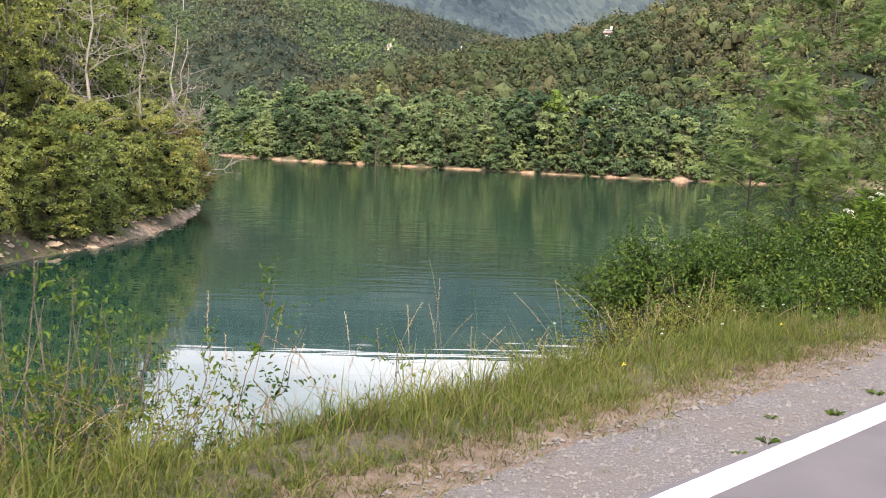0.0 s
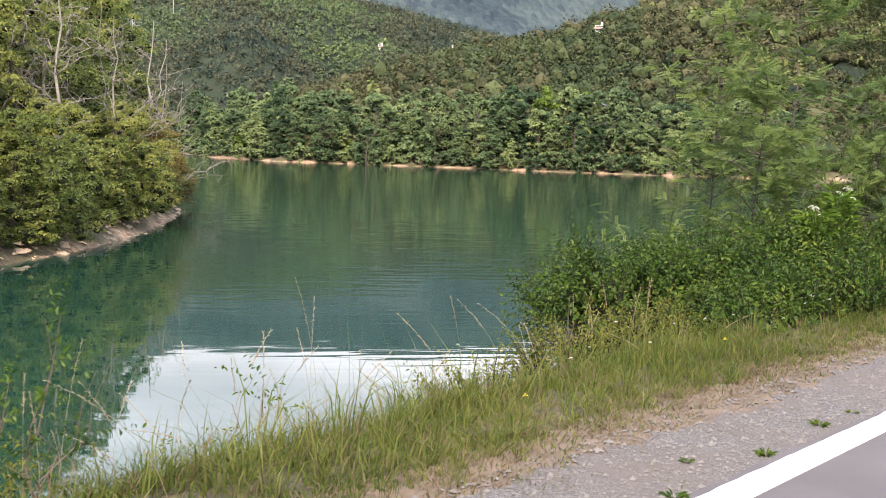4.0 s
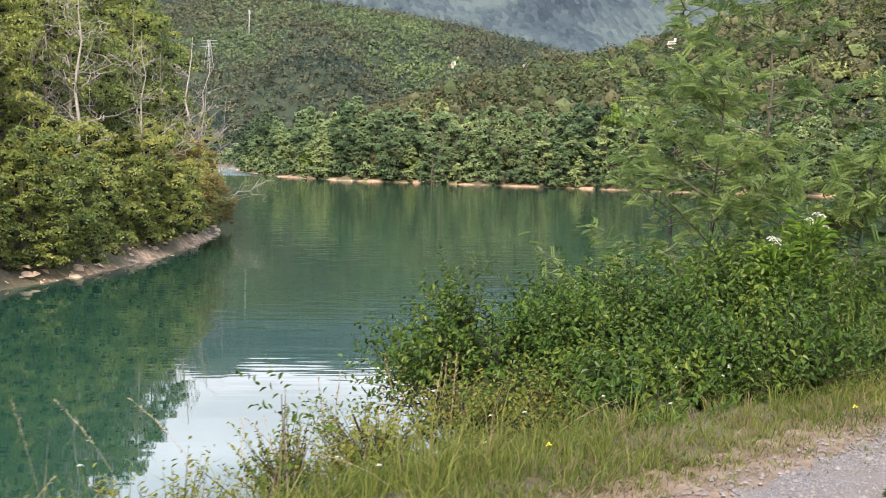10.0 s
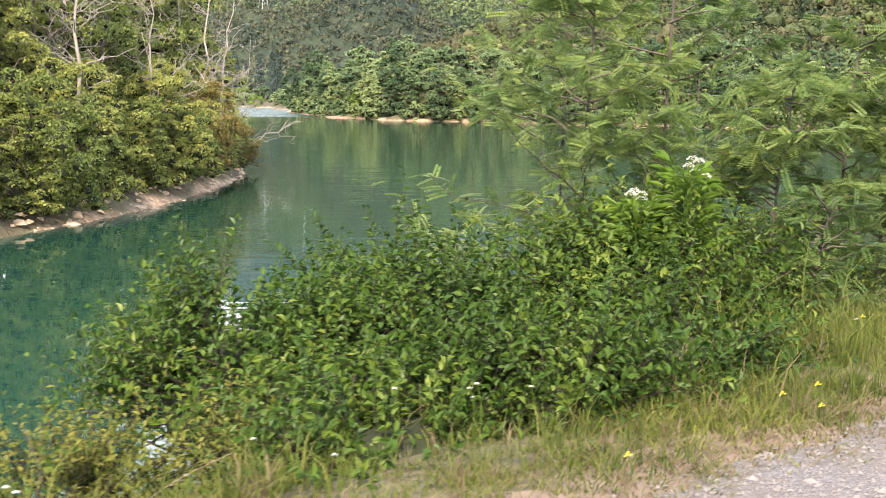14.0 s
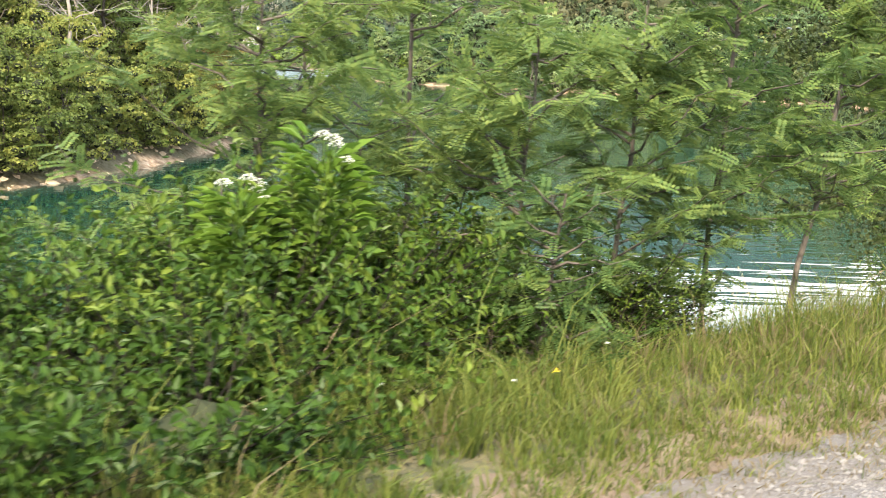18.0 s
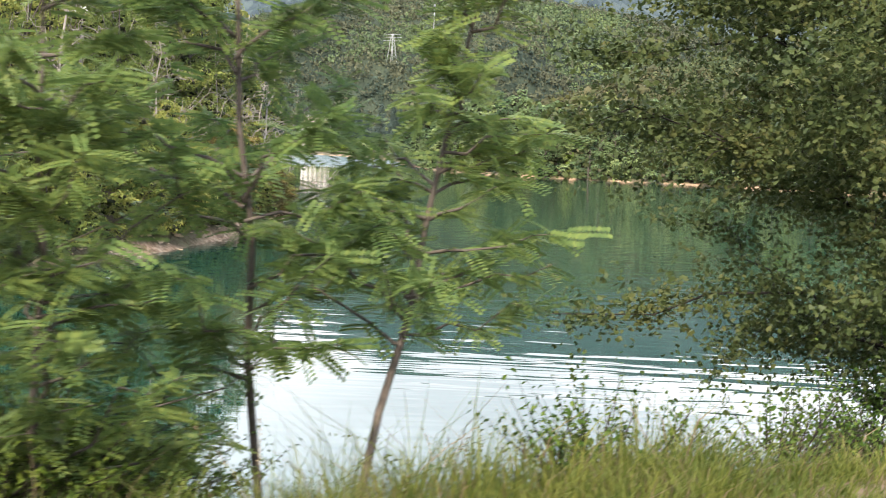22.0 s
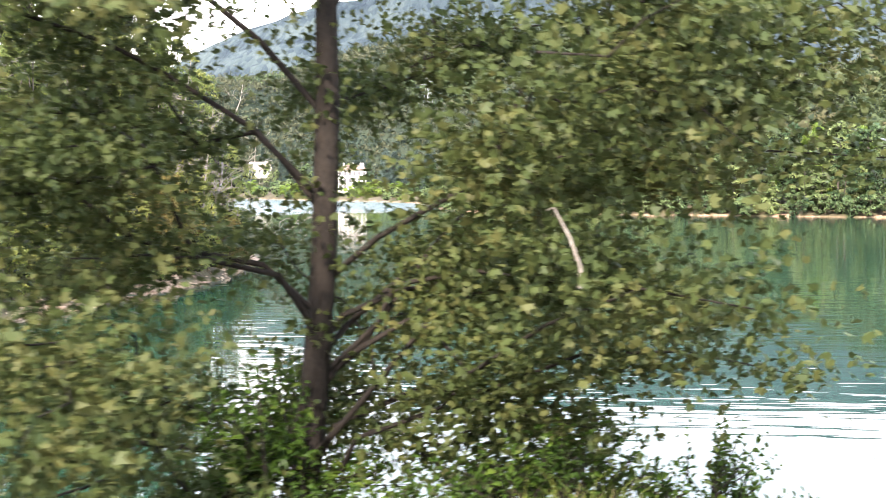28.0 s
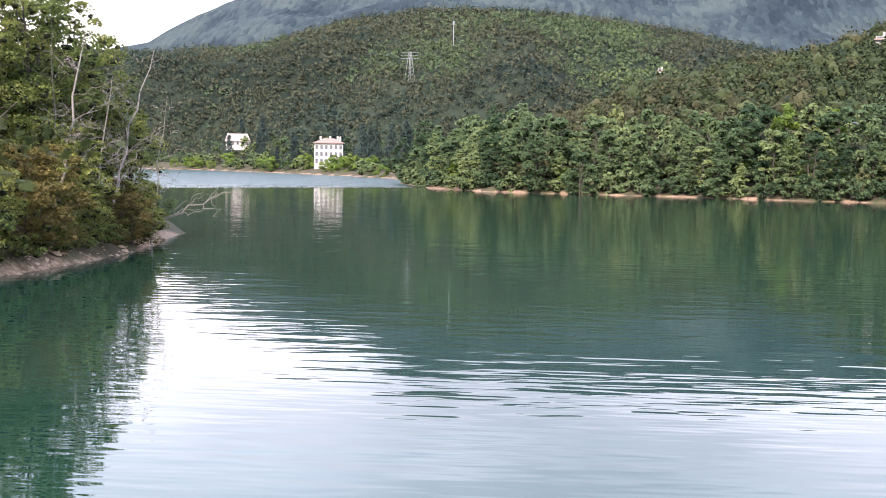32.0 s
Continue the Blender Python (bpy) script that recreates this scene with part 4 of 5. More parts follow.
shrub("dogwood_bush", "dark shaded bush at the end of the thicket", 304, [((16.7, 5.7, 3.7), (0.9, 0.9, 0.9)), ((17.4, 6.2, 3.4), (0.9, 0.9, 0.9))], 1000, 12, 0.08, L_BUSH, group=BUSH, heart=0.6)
shrub("bramble", "low straggling bramble thicket at the edge of the verge", 305, [((20.7, 4.45, 3.75), (0.8, 0.4, 0.3)), ((21.8, 4.2, 3.65), (0.9, 0.45, 0.32)), ((23.0, 4.15, 3.6), (0.9, 0.45, 0.32)), ((24.3, 4.1, 3.55), (0.8, 0.45, 0.34)), ((25.3, 4.2, 3.5), (0.7, 0.4, 0.34)), ((22.4, 3.75, 3.75), (0.9, 0.25, 0.15)), ((24.0, 3.65, 3.7), (0.9, 0.25, 0.15))], 820, 9, 0.05, L_BUSH, (0.2, 0.75), 0.6, "bramble")
shrub("bramble", "low bramble and weeds in front of the bushes", 306, [((11.7, 5.1, 3.5), (0.6, 0.4, 0.25)), ((12.6, 4.75, 3.7), (0.9, 0.35, 0.3)), ((14.2, 4.6, 3.75), (0.9, 0.3, 0.3)), ((10.3, 5.0, 3.45), (0.7, 0.4, 0.22))], 620, 9, 0.055, L_BUSH, (0.2, 0.5), 0.6, "bramble")
shrub("bank_weeds", "leafy yellow-green weeds along the edge of the bank", 310, [((8.6, 5.1, 3.5), (0.5, 0.35, 0.3)), ((9.4, 5.1, 3.55), (0.5, 0.35, 0.35)), ((10.2, 5.15, 3.62), (0.55, 0.4, 0.4)), ((11.0, 5.2, 3.65), (0.6, 0.4, 0.45)), ((11.8, 5.2, 3.6), (0.6, 0.4, 0.45))], 900, 9, 0.05, L_WEED, (0.2, 0.55), 0.5, "weeds")
shrub("bank_weeds", "tall yellowish weeds at the edge of the bank", 312, [((2.6, 4.9, 3.55), (0.5, 0.4, 0.35)), ((3.4, 5.0, 3.5), (0.5, 0.4, 0.4)), ((4.3, 5.0, 3.4), (0.45, 0.35, 0.28))], 520, 9, 0.045, L_WEED, (0.25, 0.7), 0.35, "weeds")
shrub("bank_weeds", "low sprawling weeds at the edge of the bank", 311, [((5.2, 5.0, 3.3), (0.4, 0.3, 0.2)), ((6.2, 5.0, 3.35), (0.4, 0.3, 0.22)), ((7.0, 5.05, 3.4), (0.45, 0.3, 0.25)), ((7.8, 5.1, 3.45), (0.5, 0.3, 0.28))], 420, 9, 0.045, L_WEED, (0.2, 0.5), 0.4, "weeds")
shrub("bramble", "leafy green bramble at the foot of the maple", 308, [((27.2, 4.45, 3.7), (0.7, 0.35, 0.35)), ((26.2, 4.7, 3.55), (0.6, 0.35, 0.35)), ((28.1, 4.2, 3.55), (0.6, 0.3, 0.3))], 420, 9, 0.065, L_BUSH, (0.2, 0.5), 0.55, "bramble")
shrub("ivy_shoots", "dark leafy shoots crowding round the maple trunk", 309, [((26.3, 5.75, 3.5), (0.55, 0.45, 0.9)), ((26.0, 5.9, 3.2), (0.5, 0.4, 0.6))], 360, 12, 0.075, L_BUSH, (0.25, 0.6))
shrub("privet_bush", "small-leaved upright bush beside the young trees", 307, [((18.1, 5.3, 3.65), (0.55, 0.5, 0.85)), ((18.5, 5.6, 3.4), (0.6, 0.5, 0.8)), ((17.7, 5.5, 3.6), (0.5, 0.5, 0.8))], 760, 16, 0.045, L_BUSH, (0.3, 0.7), 0.5)


def locust_mesh(seed, base, tip, n, crown, name="locust", low=0.35):
    """Young robinia: stem, limbs and feathered leaves; base and tip in metres from its foot."""
    rng = np.random.default_rng(seed)
    stem = bent(rng, base, tip, 9, 0.005)
    packs = [tube(stem, np.linspace(0.026, 0.006, 9), 7)]
    bs, ds = [], []
    for k in range(40):
        f = low + (1 - low) * rng.random() ** 0.9
        p = stem[0] + (stem[-1] - stem[0]) * f
        a = rng.uniform(0, 2 * np.pi)
        ln = crown * (1.15 - 0.75 * f) * rng.uniform(0.6, 1.2)
        e = p + np.array([np.cos(a) * ln, np.sin(a) * ln, ln * rng.uniform(0.15, 0.7)])
        br = bent(rng, p, e, 6, 0.05)
        packs.append(tube(br, np.linspace(0.010, 0.002, 6), 5))
        m = n // 40
        u = rng.random(m) ** 0.6 * 5
        i = np.minimum(u.astype(int), 4)
        bs.append(br[i] + (br[i + 1] - br[i]) * (u - i)[:, None])
        ds.append(rng.normal(0, 1, (m, 3)) * [1, 1, 0.35] + (e - p) / ln * 0.5 - [0, 0, 0.15])
    bs, ds = np.concatenate(bs), np.concatenate(ds)
    ds /= np.linalg.norm(ds, axis=1, keepdims=True)
    n = len(bs)
    ln = rng.uniform(0.10, 0.24, n)[:, None]
    nm = np.array([0, 0, 0.9]) + rng.normal(0, 0.55, (n, 3))
    sd = np.cross(ds, nm)
    sd /= np.linalg.norm(sd, axis=1, keepdims=True)
    nm = np.cross(sd, ds)
    out = []
    for j in range(9):
        t = 0.12 + 0.88 * j / 9
        p = bs + ds * ln * t - nm * ln * 0.25 * t * t
        for g in (-1, 1):
            a = (sd * g + ds * 0.25)
            l = ln * 0.16
            c = p + a * l
            w = ds * l * 0.36
            out.append(np.stack([p, p + a * l * 0.5 + w, c, p + a * l * 0.5 - w], 1))
    v = np.concatenate(out).reshape(-1, 3)
    return mesh_np(name + "_wood", *merge(packs), M_BARK, True), mesh_np(name + "_leaves", v, np.arange(len(v)).reshape(-1, 4), L_LOCUST)


YOUNG = "young locust trees on the bank"
def locust(seed, foot, tip, n, crown, label, low=0.35):
    z = zg(*foot)
    me = locust_mesh(seed, (0, 0, -0.2), (tip[0] - foot[0], tip[1] - foot[1], tip[2] - z), n, crown, low=low)
    return plant(me, (*foot, z), 0, 1.0, label, "locust_tree", "tree", YOUNG, "crown")


locust(401, (17.5, 6.6), (17.0, 6.3, 8.0), 2500, 1.9, "young locust tree with feathery leaves behind the bushes", 0.3)
locust(402, (16.2, 6.6), (15.9, 6.2, 6.4), 1900, 1.5, "slender young locust tree rising out of the bushes")
locust(403, (19.3, 5.5), (18.5, 4.75, 7.2), 2300, 1.15, "young locust tree with a slim dark trunk", 0.3)
locust(404, (19.27, 4.82), (20.1, 4.75, 6.9), 1400, 0.8, "leaning young locust tree on the bank", 0.3)
locust(407, (17.3, 5.6), (17.1, 5.15, 5.7), 1700, 1.1, "low spreading young locust over the bushes", 0.12)
locust(408, (16.9, 4.95), (16.8, 4.6, 4.9), 520, 0.6, "low young locust at the edge of the verge", 0.1)
locust(409, (18.0, 5.35), (17.9, 5.0, 6.2), 1500, 1.0, "bushy young locust tree beside the small bush", 0.1)
locust(406, (17.2, 7.7), (17.0, 7.4, 7.6), 1300, 1.7, "young locust tree lower down the bank", 0.3)


def maple():
    rng = np.random.default_rng(501)
    foot = np.array([26.42, 6.02, zg(26.42, 6.02)])
    mid = 5.1 - foot[2]
    stem = np.array([(0, 0, -0.3), (0.08, -0.02, 0.8), (0.2, -0.05, 1.8), (0.28, -0.04, 2.6), (0.33, -0.02, 3.6), (0.36, 0.05, 4.8), (0.3, 0.1, 6.4), (0.3, 0.1, 8.2)])
    trunk = [tube(stem, [0.13, 0.10, 0.088, 0.082, 0.075, 0.06, 0.04, 0.015], 10)]
    limbs, runs, bs, ds = [], [], [], []
    while len(limbs) < 215:
        main = len(limbs) < 28
        h = rng.uniform(1.1, 8.0) if main or rng.random() < 0.92 else rng.uniform(1.1, 2.0)
        p = np.array([np.interp(h, stem[:, 2], stem[:, i]) for i in range(3)])
        a = rng.uniform(0, 2 * np.pi) if rng.random() < 0.72 else rng.uniform(-1.3, 0.3) if rng.random() < 0.75 else rng.uniform(2.8, 3.9)
        while 1.6 < h < 4.6 and -0.45 * math.cos(a) - 0.89 * math.sin(a) > 0.955:   # limbs towards the camera left out, so the trunk shows
            a = rng.uniform(0, 2 * np.pi)
        ln = np.interp(h, [1.0, 2.0, 3.5, 6.0, 8.2], [1.7, 3.2, 3.6, 3.1, 1.3]) * rng.uniform(0.55, 1.06)
        e = p + np.array([np.cos(a) * ln, np.sin(a) * ln, ln * (rng.uniform(-0.08, 0.38) if h > 2.0 else rng.uniform(-0.1, 0.2))])
        if len(limbs) < 10:                          # long low boughs reach out over the water and the verge
            h, e = (1.7, 1.9, 3.2, 3.0, 3.7, 2.9, 4.2, 2.6, 2.5, 2.8)[len(limbs)], np.array([(-3.4, 1.4, 2.2), (1.8, -2.4, 2.4), (2.9, -2.2, 3.6), (-3.6, 1.5, 3.6), (-3.4, 1.2, 4.4), (-2.8, -0.4, 3.7), (-3.0, 0.4, 4.9), (2.2, -1.7, mid), (1.9, -1.0, mid), (2.3, -0.4, mid)][len(limbs)])
            ln = 2.2
        elif 0.38 * e[1] - 0.92 * e[0] > 1.9 and (e[2] < 1.6 or 2.2 < e[2] < 2.6):
            continue
        elif e[2] < 1.9 and -0.6 * e[0] - 0.8 * e[1] > 0.5:
            continue
        elif e[0] - 1.0 > (0.52 if e[2] > mid + 0.3 else 0.30) * (e[1] + 6.1):
            continue
        if main:
            root = max(0.7, h - 0.32 * ln)
            p = np.array([np.interp(root, stem[:, 2], stem[:, i]) for i in range(3)])
        else:                                       # side boughs fork off the main ones
            spots = np.concatenate([r[2:6] for r in runs])
            p = spots[np.argmin(np.linalg.norm(spots - (0.6 * e + 0.4 * p), axis=1))]
        span = np.linalg.norm(e - p)
        t = np.linspace(0, 1, 7)[:, None]
        knee = p + (e - p) * 0.3 + [0, 0, 0.24 * span]
        br = (1 - t) ** 2 * p + 2 * t * (1 - t) * knee + t * t * e + rng.normal(0, 0.045, (7, 3)) * span * np.sin(np.pi * t)
        br[:, 2] -= 0.10 * span * t[:, 0] ** 3
        runs.append(br)
        limbs.append(tube(br, np.linspace(0.023, 0.004, 7) if main else np.linspace(0.011, 0.002, 7), 6))
        m = int((52 if main else 62) * span)
        u = (1.6 if main else 0.8) + rng.random(m) * (4.3 if main else 5.1)
        i = np.minimum(u.astype(int), 5)
        b = br[i] + (br[i + 1] - br[i]) * (u - i)[:, None]
        bs.append(b)
        ds.append(rng.normal(0, 1, (m, 3)) * [1, 1, 0.45] + (e - p) / span * 0.8)
    for k in range(60):                             # leafy shoots straight off the trunk
        h = rng.uniform(0.5, 4.6)
        bs.append(np.array([[np.interp(h, stem[:, 2], stem[:, i]) for i in range(3)]]) * np.ones((4, 1)) + rng.normal(0, 0.12, (4, 3)))
        ds.append(rng.normal(0, 1, (4, 3)))
    bs, ds = np.concatenate(bs), np.concatenate(ds)
    inner = np.hypot(bs[:, 0] - 0.3, bs[:, 1])  # heart of the crown bared to fit the camera's view of the trunk
    keep = (inner > 0.5 + rng.normal(0, 0.2, len(bs))) | (rng.random(len(bs)) < 0.3)
    keep &= ~((0.38 * bs[:, 1] - 0.92 * bs[:, 0] > 1.9) & ((bs[:, 2] < 1.6) | ((bs[:, 2] > 2.2) & (bs[:, 2] < 2.6))) & (rng.random(len(bs)) < 0.85))
    keep &= bs[:, 0] - 0.9 < np.where(bs[:, 2] > mid + 0.2, 0.52, 0.28) * (bs[:, 1] + 6.1)
    bs, ds = bs[keep], ds[keep]
    ds /= np.linalg.norm(ds, axis=1, keepdims=True)
    n, per = len(bs), 9
    ln = rng.uniform(0.25, 0.8, n)
    t = np.linspace(0.25, 1, per)
    P = (bs[:, None] + ds[:, None] * ln[:, None, None] * t[None, :, None] - [0, 0, 0.05]).reshape(-1, 3) + rng.normal(0, 0.03, (n * per, 3))
    ax = np.repeat(ds, per, 0) * 0.5 + rng.normal(0, 0.7, P.shape) - [0, 0, 0.25]
    ax /= np.linalg.norm(ax, axis=1, keepdims=True)
    nm = np.array([0, 0, 0.9]) + rng.normal(0, 0.7, P.shape)
    sd = np.cross(ax, nm)
    sd /= np.linalg.norm(sd, axis=1, keepdims=True)
    nm = np.cross(sd, ax)
    s = rng.uniform(0.032, 0.060, len(P))[:, None]
    shape = [(0, 0), (0.46, 0.12), (0.60, 0.62), (0.2, 0.58), (0, 1.05), (-0.2, 0.58), (-0.60, 0.62), (-0.46, 0.12)]
    v = np.stack([P + ax * s * b + sd * s * a + nm * s * (-0.25 * abs(a)) for a, b in shape], 1).reshape(-1, 3)
    ob = thing("maple_tree", "maple tree with a dark trunk and green leaves turning brownish", "tree", at=tuple(foot))
    child("trunk", mesh_np("maple_trunk", *merge(trunk), M_BARK_DARK, True), ob)
    for limb in limbs:
        child("branch", mesh_np("maple_branch", *limb, M_BARK_DARK, True), ob)
    child("crown", mesh_np("maple_crown", v, np.arange(len(v)).reshape(-1, 8), L_MAPLE), ob)
    stub = tube(bent(rng, np.array([26.46, 3.6, 5.36]) - foot, np.array([26.56, 3.5, 5.02]) - foot, 5, 0.10), np.linspace(0.004, 0.009, 5), 6)
    child("dead_branch", mesh_np("maple_dead_branch", *stub, M_DEAD, True), ob, "pale barkless dead branch")
    return ob


maple()


# ---- grass, weeds and gravel ----
def grass(name, label, seed, tufts, per, xs, ys, height, mats, dens, width=0.0030, lean=0.8, dry=0.09, spread=0.05):
    """Tufts of bent blades; some tufts dry."""
    rng = np.random.default_rng(seed)
    x, y = rng.uniform(*xs, tufts), rng.uniform(*ys, tufts)
    keep = rng.random(tufts) < dens(x, y)
    x, y = x[keep], y[keep]
    m = len(x)
    tuft_h = height(x, y) * np.exp(rng.normal(0, 0.35, m))
    tuft_dry = rng.random(m) < dry * (1 + 1.2 * wave(x, y, 0.9, 12))
    own = np.repeat(np.arange(m), per)
    n = m * per
    b = rng.uniform(0, 2 * np.pi, n)
    off = rng.random(n) ** 0.5 * spread * rng.uniform(0.5, 1.6, m)[own]
    x, y = x[own] + off * np.cos(b), y[own] + off * np.sin(b)
    z = np.where(y < 3.6, 3.983, ground_height(x, y)) - 0.012
    h = tuft_h[own] * rng.uniform(0.35, 1.15, n) * np.where(rng.random(n) < 0.04, 1.6, 1.0)
    a = rng.uniform(0, 2 * np.pi, n)
    b = b + rng.normal(0, 0.6, n)
    w = width * rng.uniform(0.6, 1.5, n)
    base = np.stack([x, y, z], -1)
    sd = np.stack([np.cos(a), np.sin(a), 0 * a], -1) * w[:, None]
    ln = np.stack([np.cos(b), np.sin(b), 0 * b], -1) * (lean * rng.uniform(0.15, 1.5, n) * h)[:, None]
    up = np.array([0, 0, 1.0]) * h[:, None]
    mid = base + up * 0.6 + ln * 0.3
    t = base + up * 0.92 + ln
    v = np.stack([base - sd, base + sd, mid + sd * 0.75, mid - sd * 0.75, t], 1).reshape(-1, 3)
    k = np.arange(n)[:, None] * 5
    pick = np.where(tuft_dry[own] | (rng.random(n) < 0.5 * dry), 1, 0)
    ob = new(name, mesh_np(name, v, [k + [0, 1, 2, 3], k + [3, 2, 4]], mats, False, np.r_[pick, pick]))
    return tagged(ob, label, "grass", kind="stuff")


def verge_in(x):
    """Where the green verge begins, by the way along the road."""
    return np.interp(x, [11, 16], [3.35, 2.85]) + 0.16 * wave(x, 0 * x + 3, 1.4, 8) + 0.10 * wave(x, 0 * x, 0.45, 2)


tall = lambda x, y: np.interp(y - verge_in(x), [0.0, 0.4, 1.0, 1.6, 3.0], [0.06, 0.12, 0.19, 0.27, 0.24]) * (1 + 0.45 * wave(x, y, 0.7, 4))
grass("grass_verge", "uneven green grass verge between gravel and bank", 601, 19000, 13, (0.5, 26.8), (2.6, 5.7), tall, [L_GRASS, L_STRAW],
      lambda x, y: np.clip((y - verge_in(x) + 0.14) / 0.4, 0.0, 1) * np.clip(0.75 + 0.6 * wave(x, y, 0.4, 15), 0.15, 1) * np.where(((x > 21.0) & (y > 3.7)) | ((x > 11.6) & (x < 15.2) & (y > 3.95)), 0.3, 1))
grass("dry_grass", "short dry straw-coloured grass along the gravel edge", 602, 15000, 8, (0.5, 26.8), (2.3, 4.2), lambda x, y: 0.03 + 0.05 * np.clip(y - verge_in(x) + 0.4, 0, 9), [L_STRAW, L_GRASS],
      lambda x, y: np.exp(-((y - verge_in(x) + 0.05) / 0.36) ** 2) * np.clip(0.7 + 0.7 * wave(x, y, 0.5, 6), 0.1, 1) + 0.02, 0.0034, 1.6, 0.16, 0.07)
grass("bank_grass", "rank grass and weeds on the slope above the water", 603, 1500, 11, (-1, 33), (5.2, 8.5), lambda x, y: 0.28 + 0 * x, [L_GRASS, L_STRAW], lambda x, y: np.ones(len(x)), 0.006, 0.8, 0.15, 0.12)


def gravel_stones():
    rng = np.random.default_rng(610)
    n = 15000
    x = rng.uniform(2.5, 19, n)
    y = 2.27 + 0.95 * rng.random(n) ** 1.2 * np.interp(x, [12, 16], [1.0, 0.6])
    s = rng.gamma(1.6, 0.0034, n) + 0.003
    octa = np.array([(1, 0, 0), (0, 1, 0), (-1, 0, 0), (0, -1, 0), (0, 0, 0.7), (0, 0, -0.5)], float)
    a = rng.uniform(0, 6.28, n)
    v = octa[None] * rng.uniform(0.6, 1.2, (n, 6, 1)) * s[:, None, None]
    vx = v[..., 0] * np.cos(a)[:, None] - v[..., 1] * np.sin(a)[:, None]
    vy = v[..., 0] * np.sin(a)[:, None] + v[..., 1] * np.cos(a)[:, None]
    V = np.stack([vx + x[:, None], vy + y[:, None], v[..., 2] + 3.99], -1).reshape(-1, 3)
    f = np.array([(0, 1, 4), (1, 2, 4), (2, 3, 4), (3, 0, 4), (1, 0, 5), (2, 1, 5), (3, 2, 5), (0, 3, 5)])
    F = (np.arange(n)[:, None, None] * 6 + f[None]).reshape(-1, 3)
    return tagged(new("gravel", mesh_np("gravel", V, F, M_STONE)), "loose pale gravel stones on the shoulder", "gravel", kind="stuff")


gravel_stones()


# ---- the point: dead trees and fallen wood ----
def bare_tree(name, label, seed, foot, tip, girth, forks, reach, sub=3):
    """A leafless tree: trunk, separate limbs with their twigs."""
    rng = np.random.default_rng(seed)
    z = zg(*foot)
    base = np.array([foot[0], foot[1], z])
    top = np.array(tip) - base
    stem = bent(rng, (0, 0, -0.3), top, 10, 0.011)
    ob = thing(name, label, "dead tree", "dead trees on the point", tuple(base))
    child("trunk", mesh_np(name + "_trunk", *tube(stem, np.linspace(girth, girth * 0.15, 10), 8), M_DEAD, True), ob)
    for k in range(forks):
        f = rng.uniform(0.3, 0.97)
        i = int(f * 8.9)
        p = stem[i]
        a = rng.uniform(0, 6.28)
        ln = reach * (1.25 - f) * rng.uniform(0.6, 1.2)
        e = p + np.array([np.cos(a) * ln, np.sin(a) * ln, ln * rng.uniform(0.2, 0.8)])
        br = bent(rng, p, e, 7, 0.05)
        packs = [tube(br, np.linspace(girth * 0.34 * (1.2 - f), 0.008, 7), 5)]
        for _ in range(sub):
            j = rng.integers(2, 6)
            q = br[j] + rng.normal(0, 1, 3) * [0.28, 0.28, 0.2] * ln + [0, 0, 0.2 * ln]
            packs.append(tube(bent(rng, br[j], q, 5, 0.1), np.linspace(0.022, 0.009, 5), 4))
        child("limb", mesh_np(name + "_limb", *merge(packs), M_DEAD, True), ob)
    return ob


bare_tree("dead_tree", "pale leafless dead tree standing in the wood", 701, (38.3, 57.2), (38.0, 57.6, 15.5), 0.14, 22, 4.2)
bare_tree("dead_tree", "pale leafless dead tree rising out of the bank shrubs", 707, (34.5, 50.9), (35.0, 51.2, 13.5), 0.14, 30, 4.8)
bare_tree("dead_tree", "bare grey tree leaning over the lake", 702, (49.0, 63.4), (52.2, 66.5, 13.0), 0.13, 16, 3.4)
bare_tree("dead_tree", "bare grey tree leaning over the lake", 703, (54.0, 69.2), (59.4, 74.4, 12.5), 0.12, 18, 3.8)
bare_tree("dead_tree", "thin dead tree with bleached branches at the tip of the point", 704, (58.0, 71.8), (59.5, 72.5, 9.5), 0.05, 14, 3.0)
bare_tree("dead_tree", "thin bare tree above the shrubs", 705, (44.0, 60.5), (44.2, 61.0, 14.0), 0.065, 15, 3.2)
bare_tree("dead_tree", "pale bare tree among the bank shrubs", 708, (41.5, 55.2), (41.2, 55.6, 11.8), 0.09, 22, 3.6)
bare_tree("dead_tree", "pale bare tree leaning out of the bank shrubs", 709, (52.0, 65.6), (54.0, 67.4, 10.2), 0.08, 20, 3.2)
bare_tree("dead_tree", "thin bare tree above the shrubs", 706, (51.0, 67.5), (50.6, 68.0, 14.0), 0.065, 15, 3.0)


def fallen_branch():
    rng = np.random.default_rng(711)
    ob = thing("fallen_branch", "bleached fallen branch reaching out over the water", "dead branch", at=(59.6, 74.2, 0.9))
    main = bent(rng, (-1.0, 0.6, -0.5), (3.4, -1.9, 2.3), 9, 0.03)
    child("limb", mesh_np("fallen_limb", *tube(main, np.linspace(0.10, 0.02, 9), 7), M_DEAD, True), ob)
    for k in range(11):
        i = rng.integers(2, 8)
        e = main[i] + rng.normal(0, 1, 3) * [0.8, 0.8, 0.5] + [0.6, -0.3, 0.45]
        child("side_branch", mesh_np("fallen_side", *tube(bent(rng, main[i], e, 6, 0.1), np.linspace(0.035, 0.01, 6), 5), M_DEAD, True), ob)


fallen_branch()


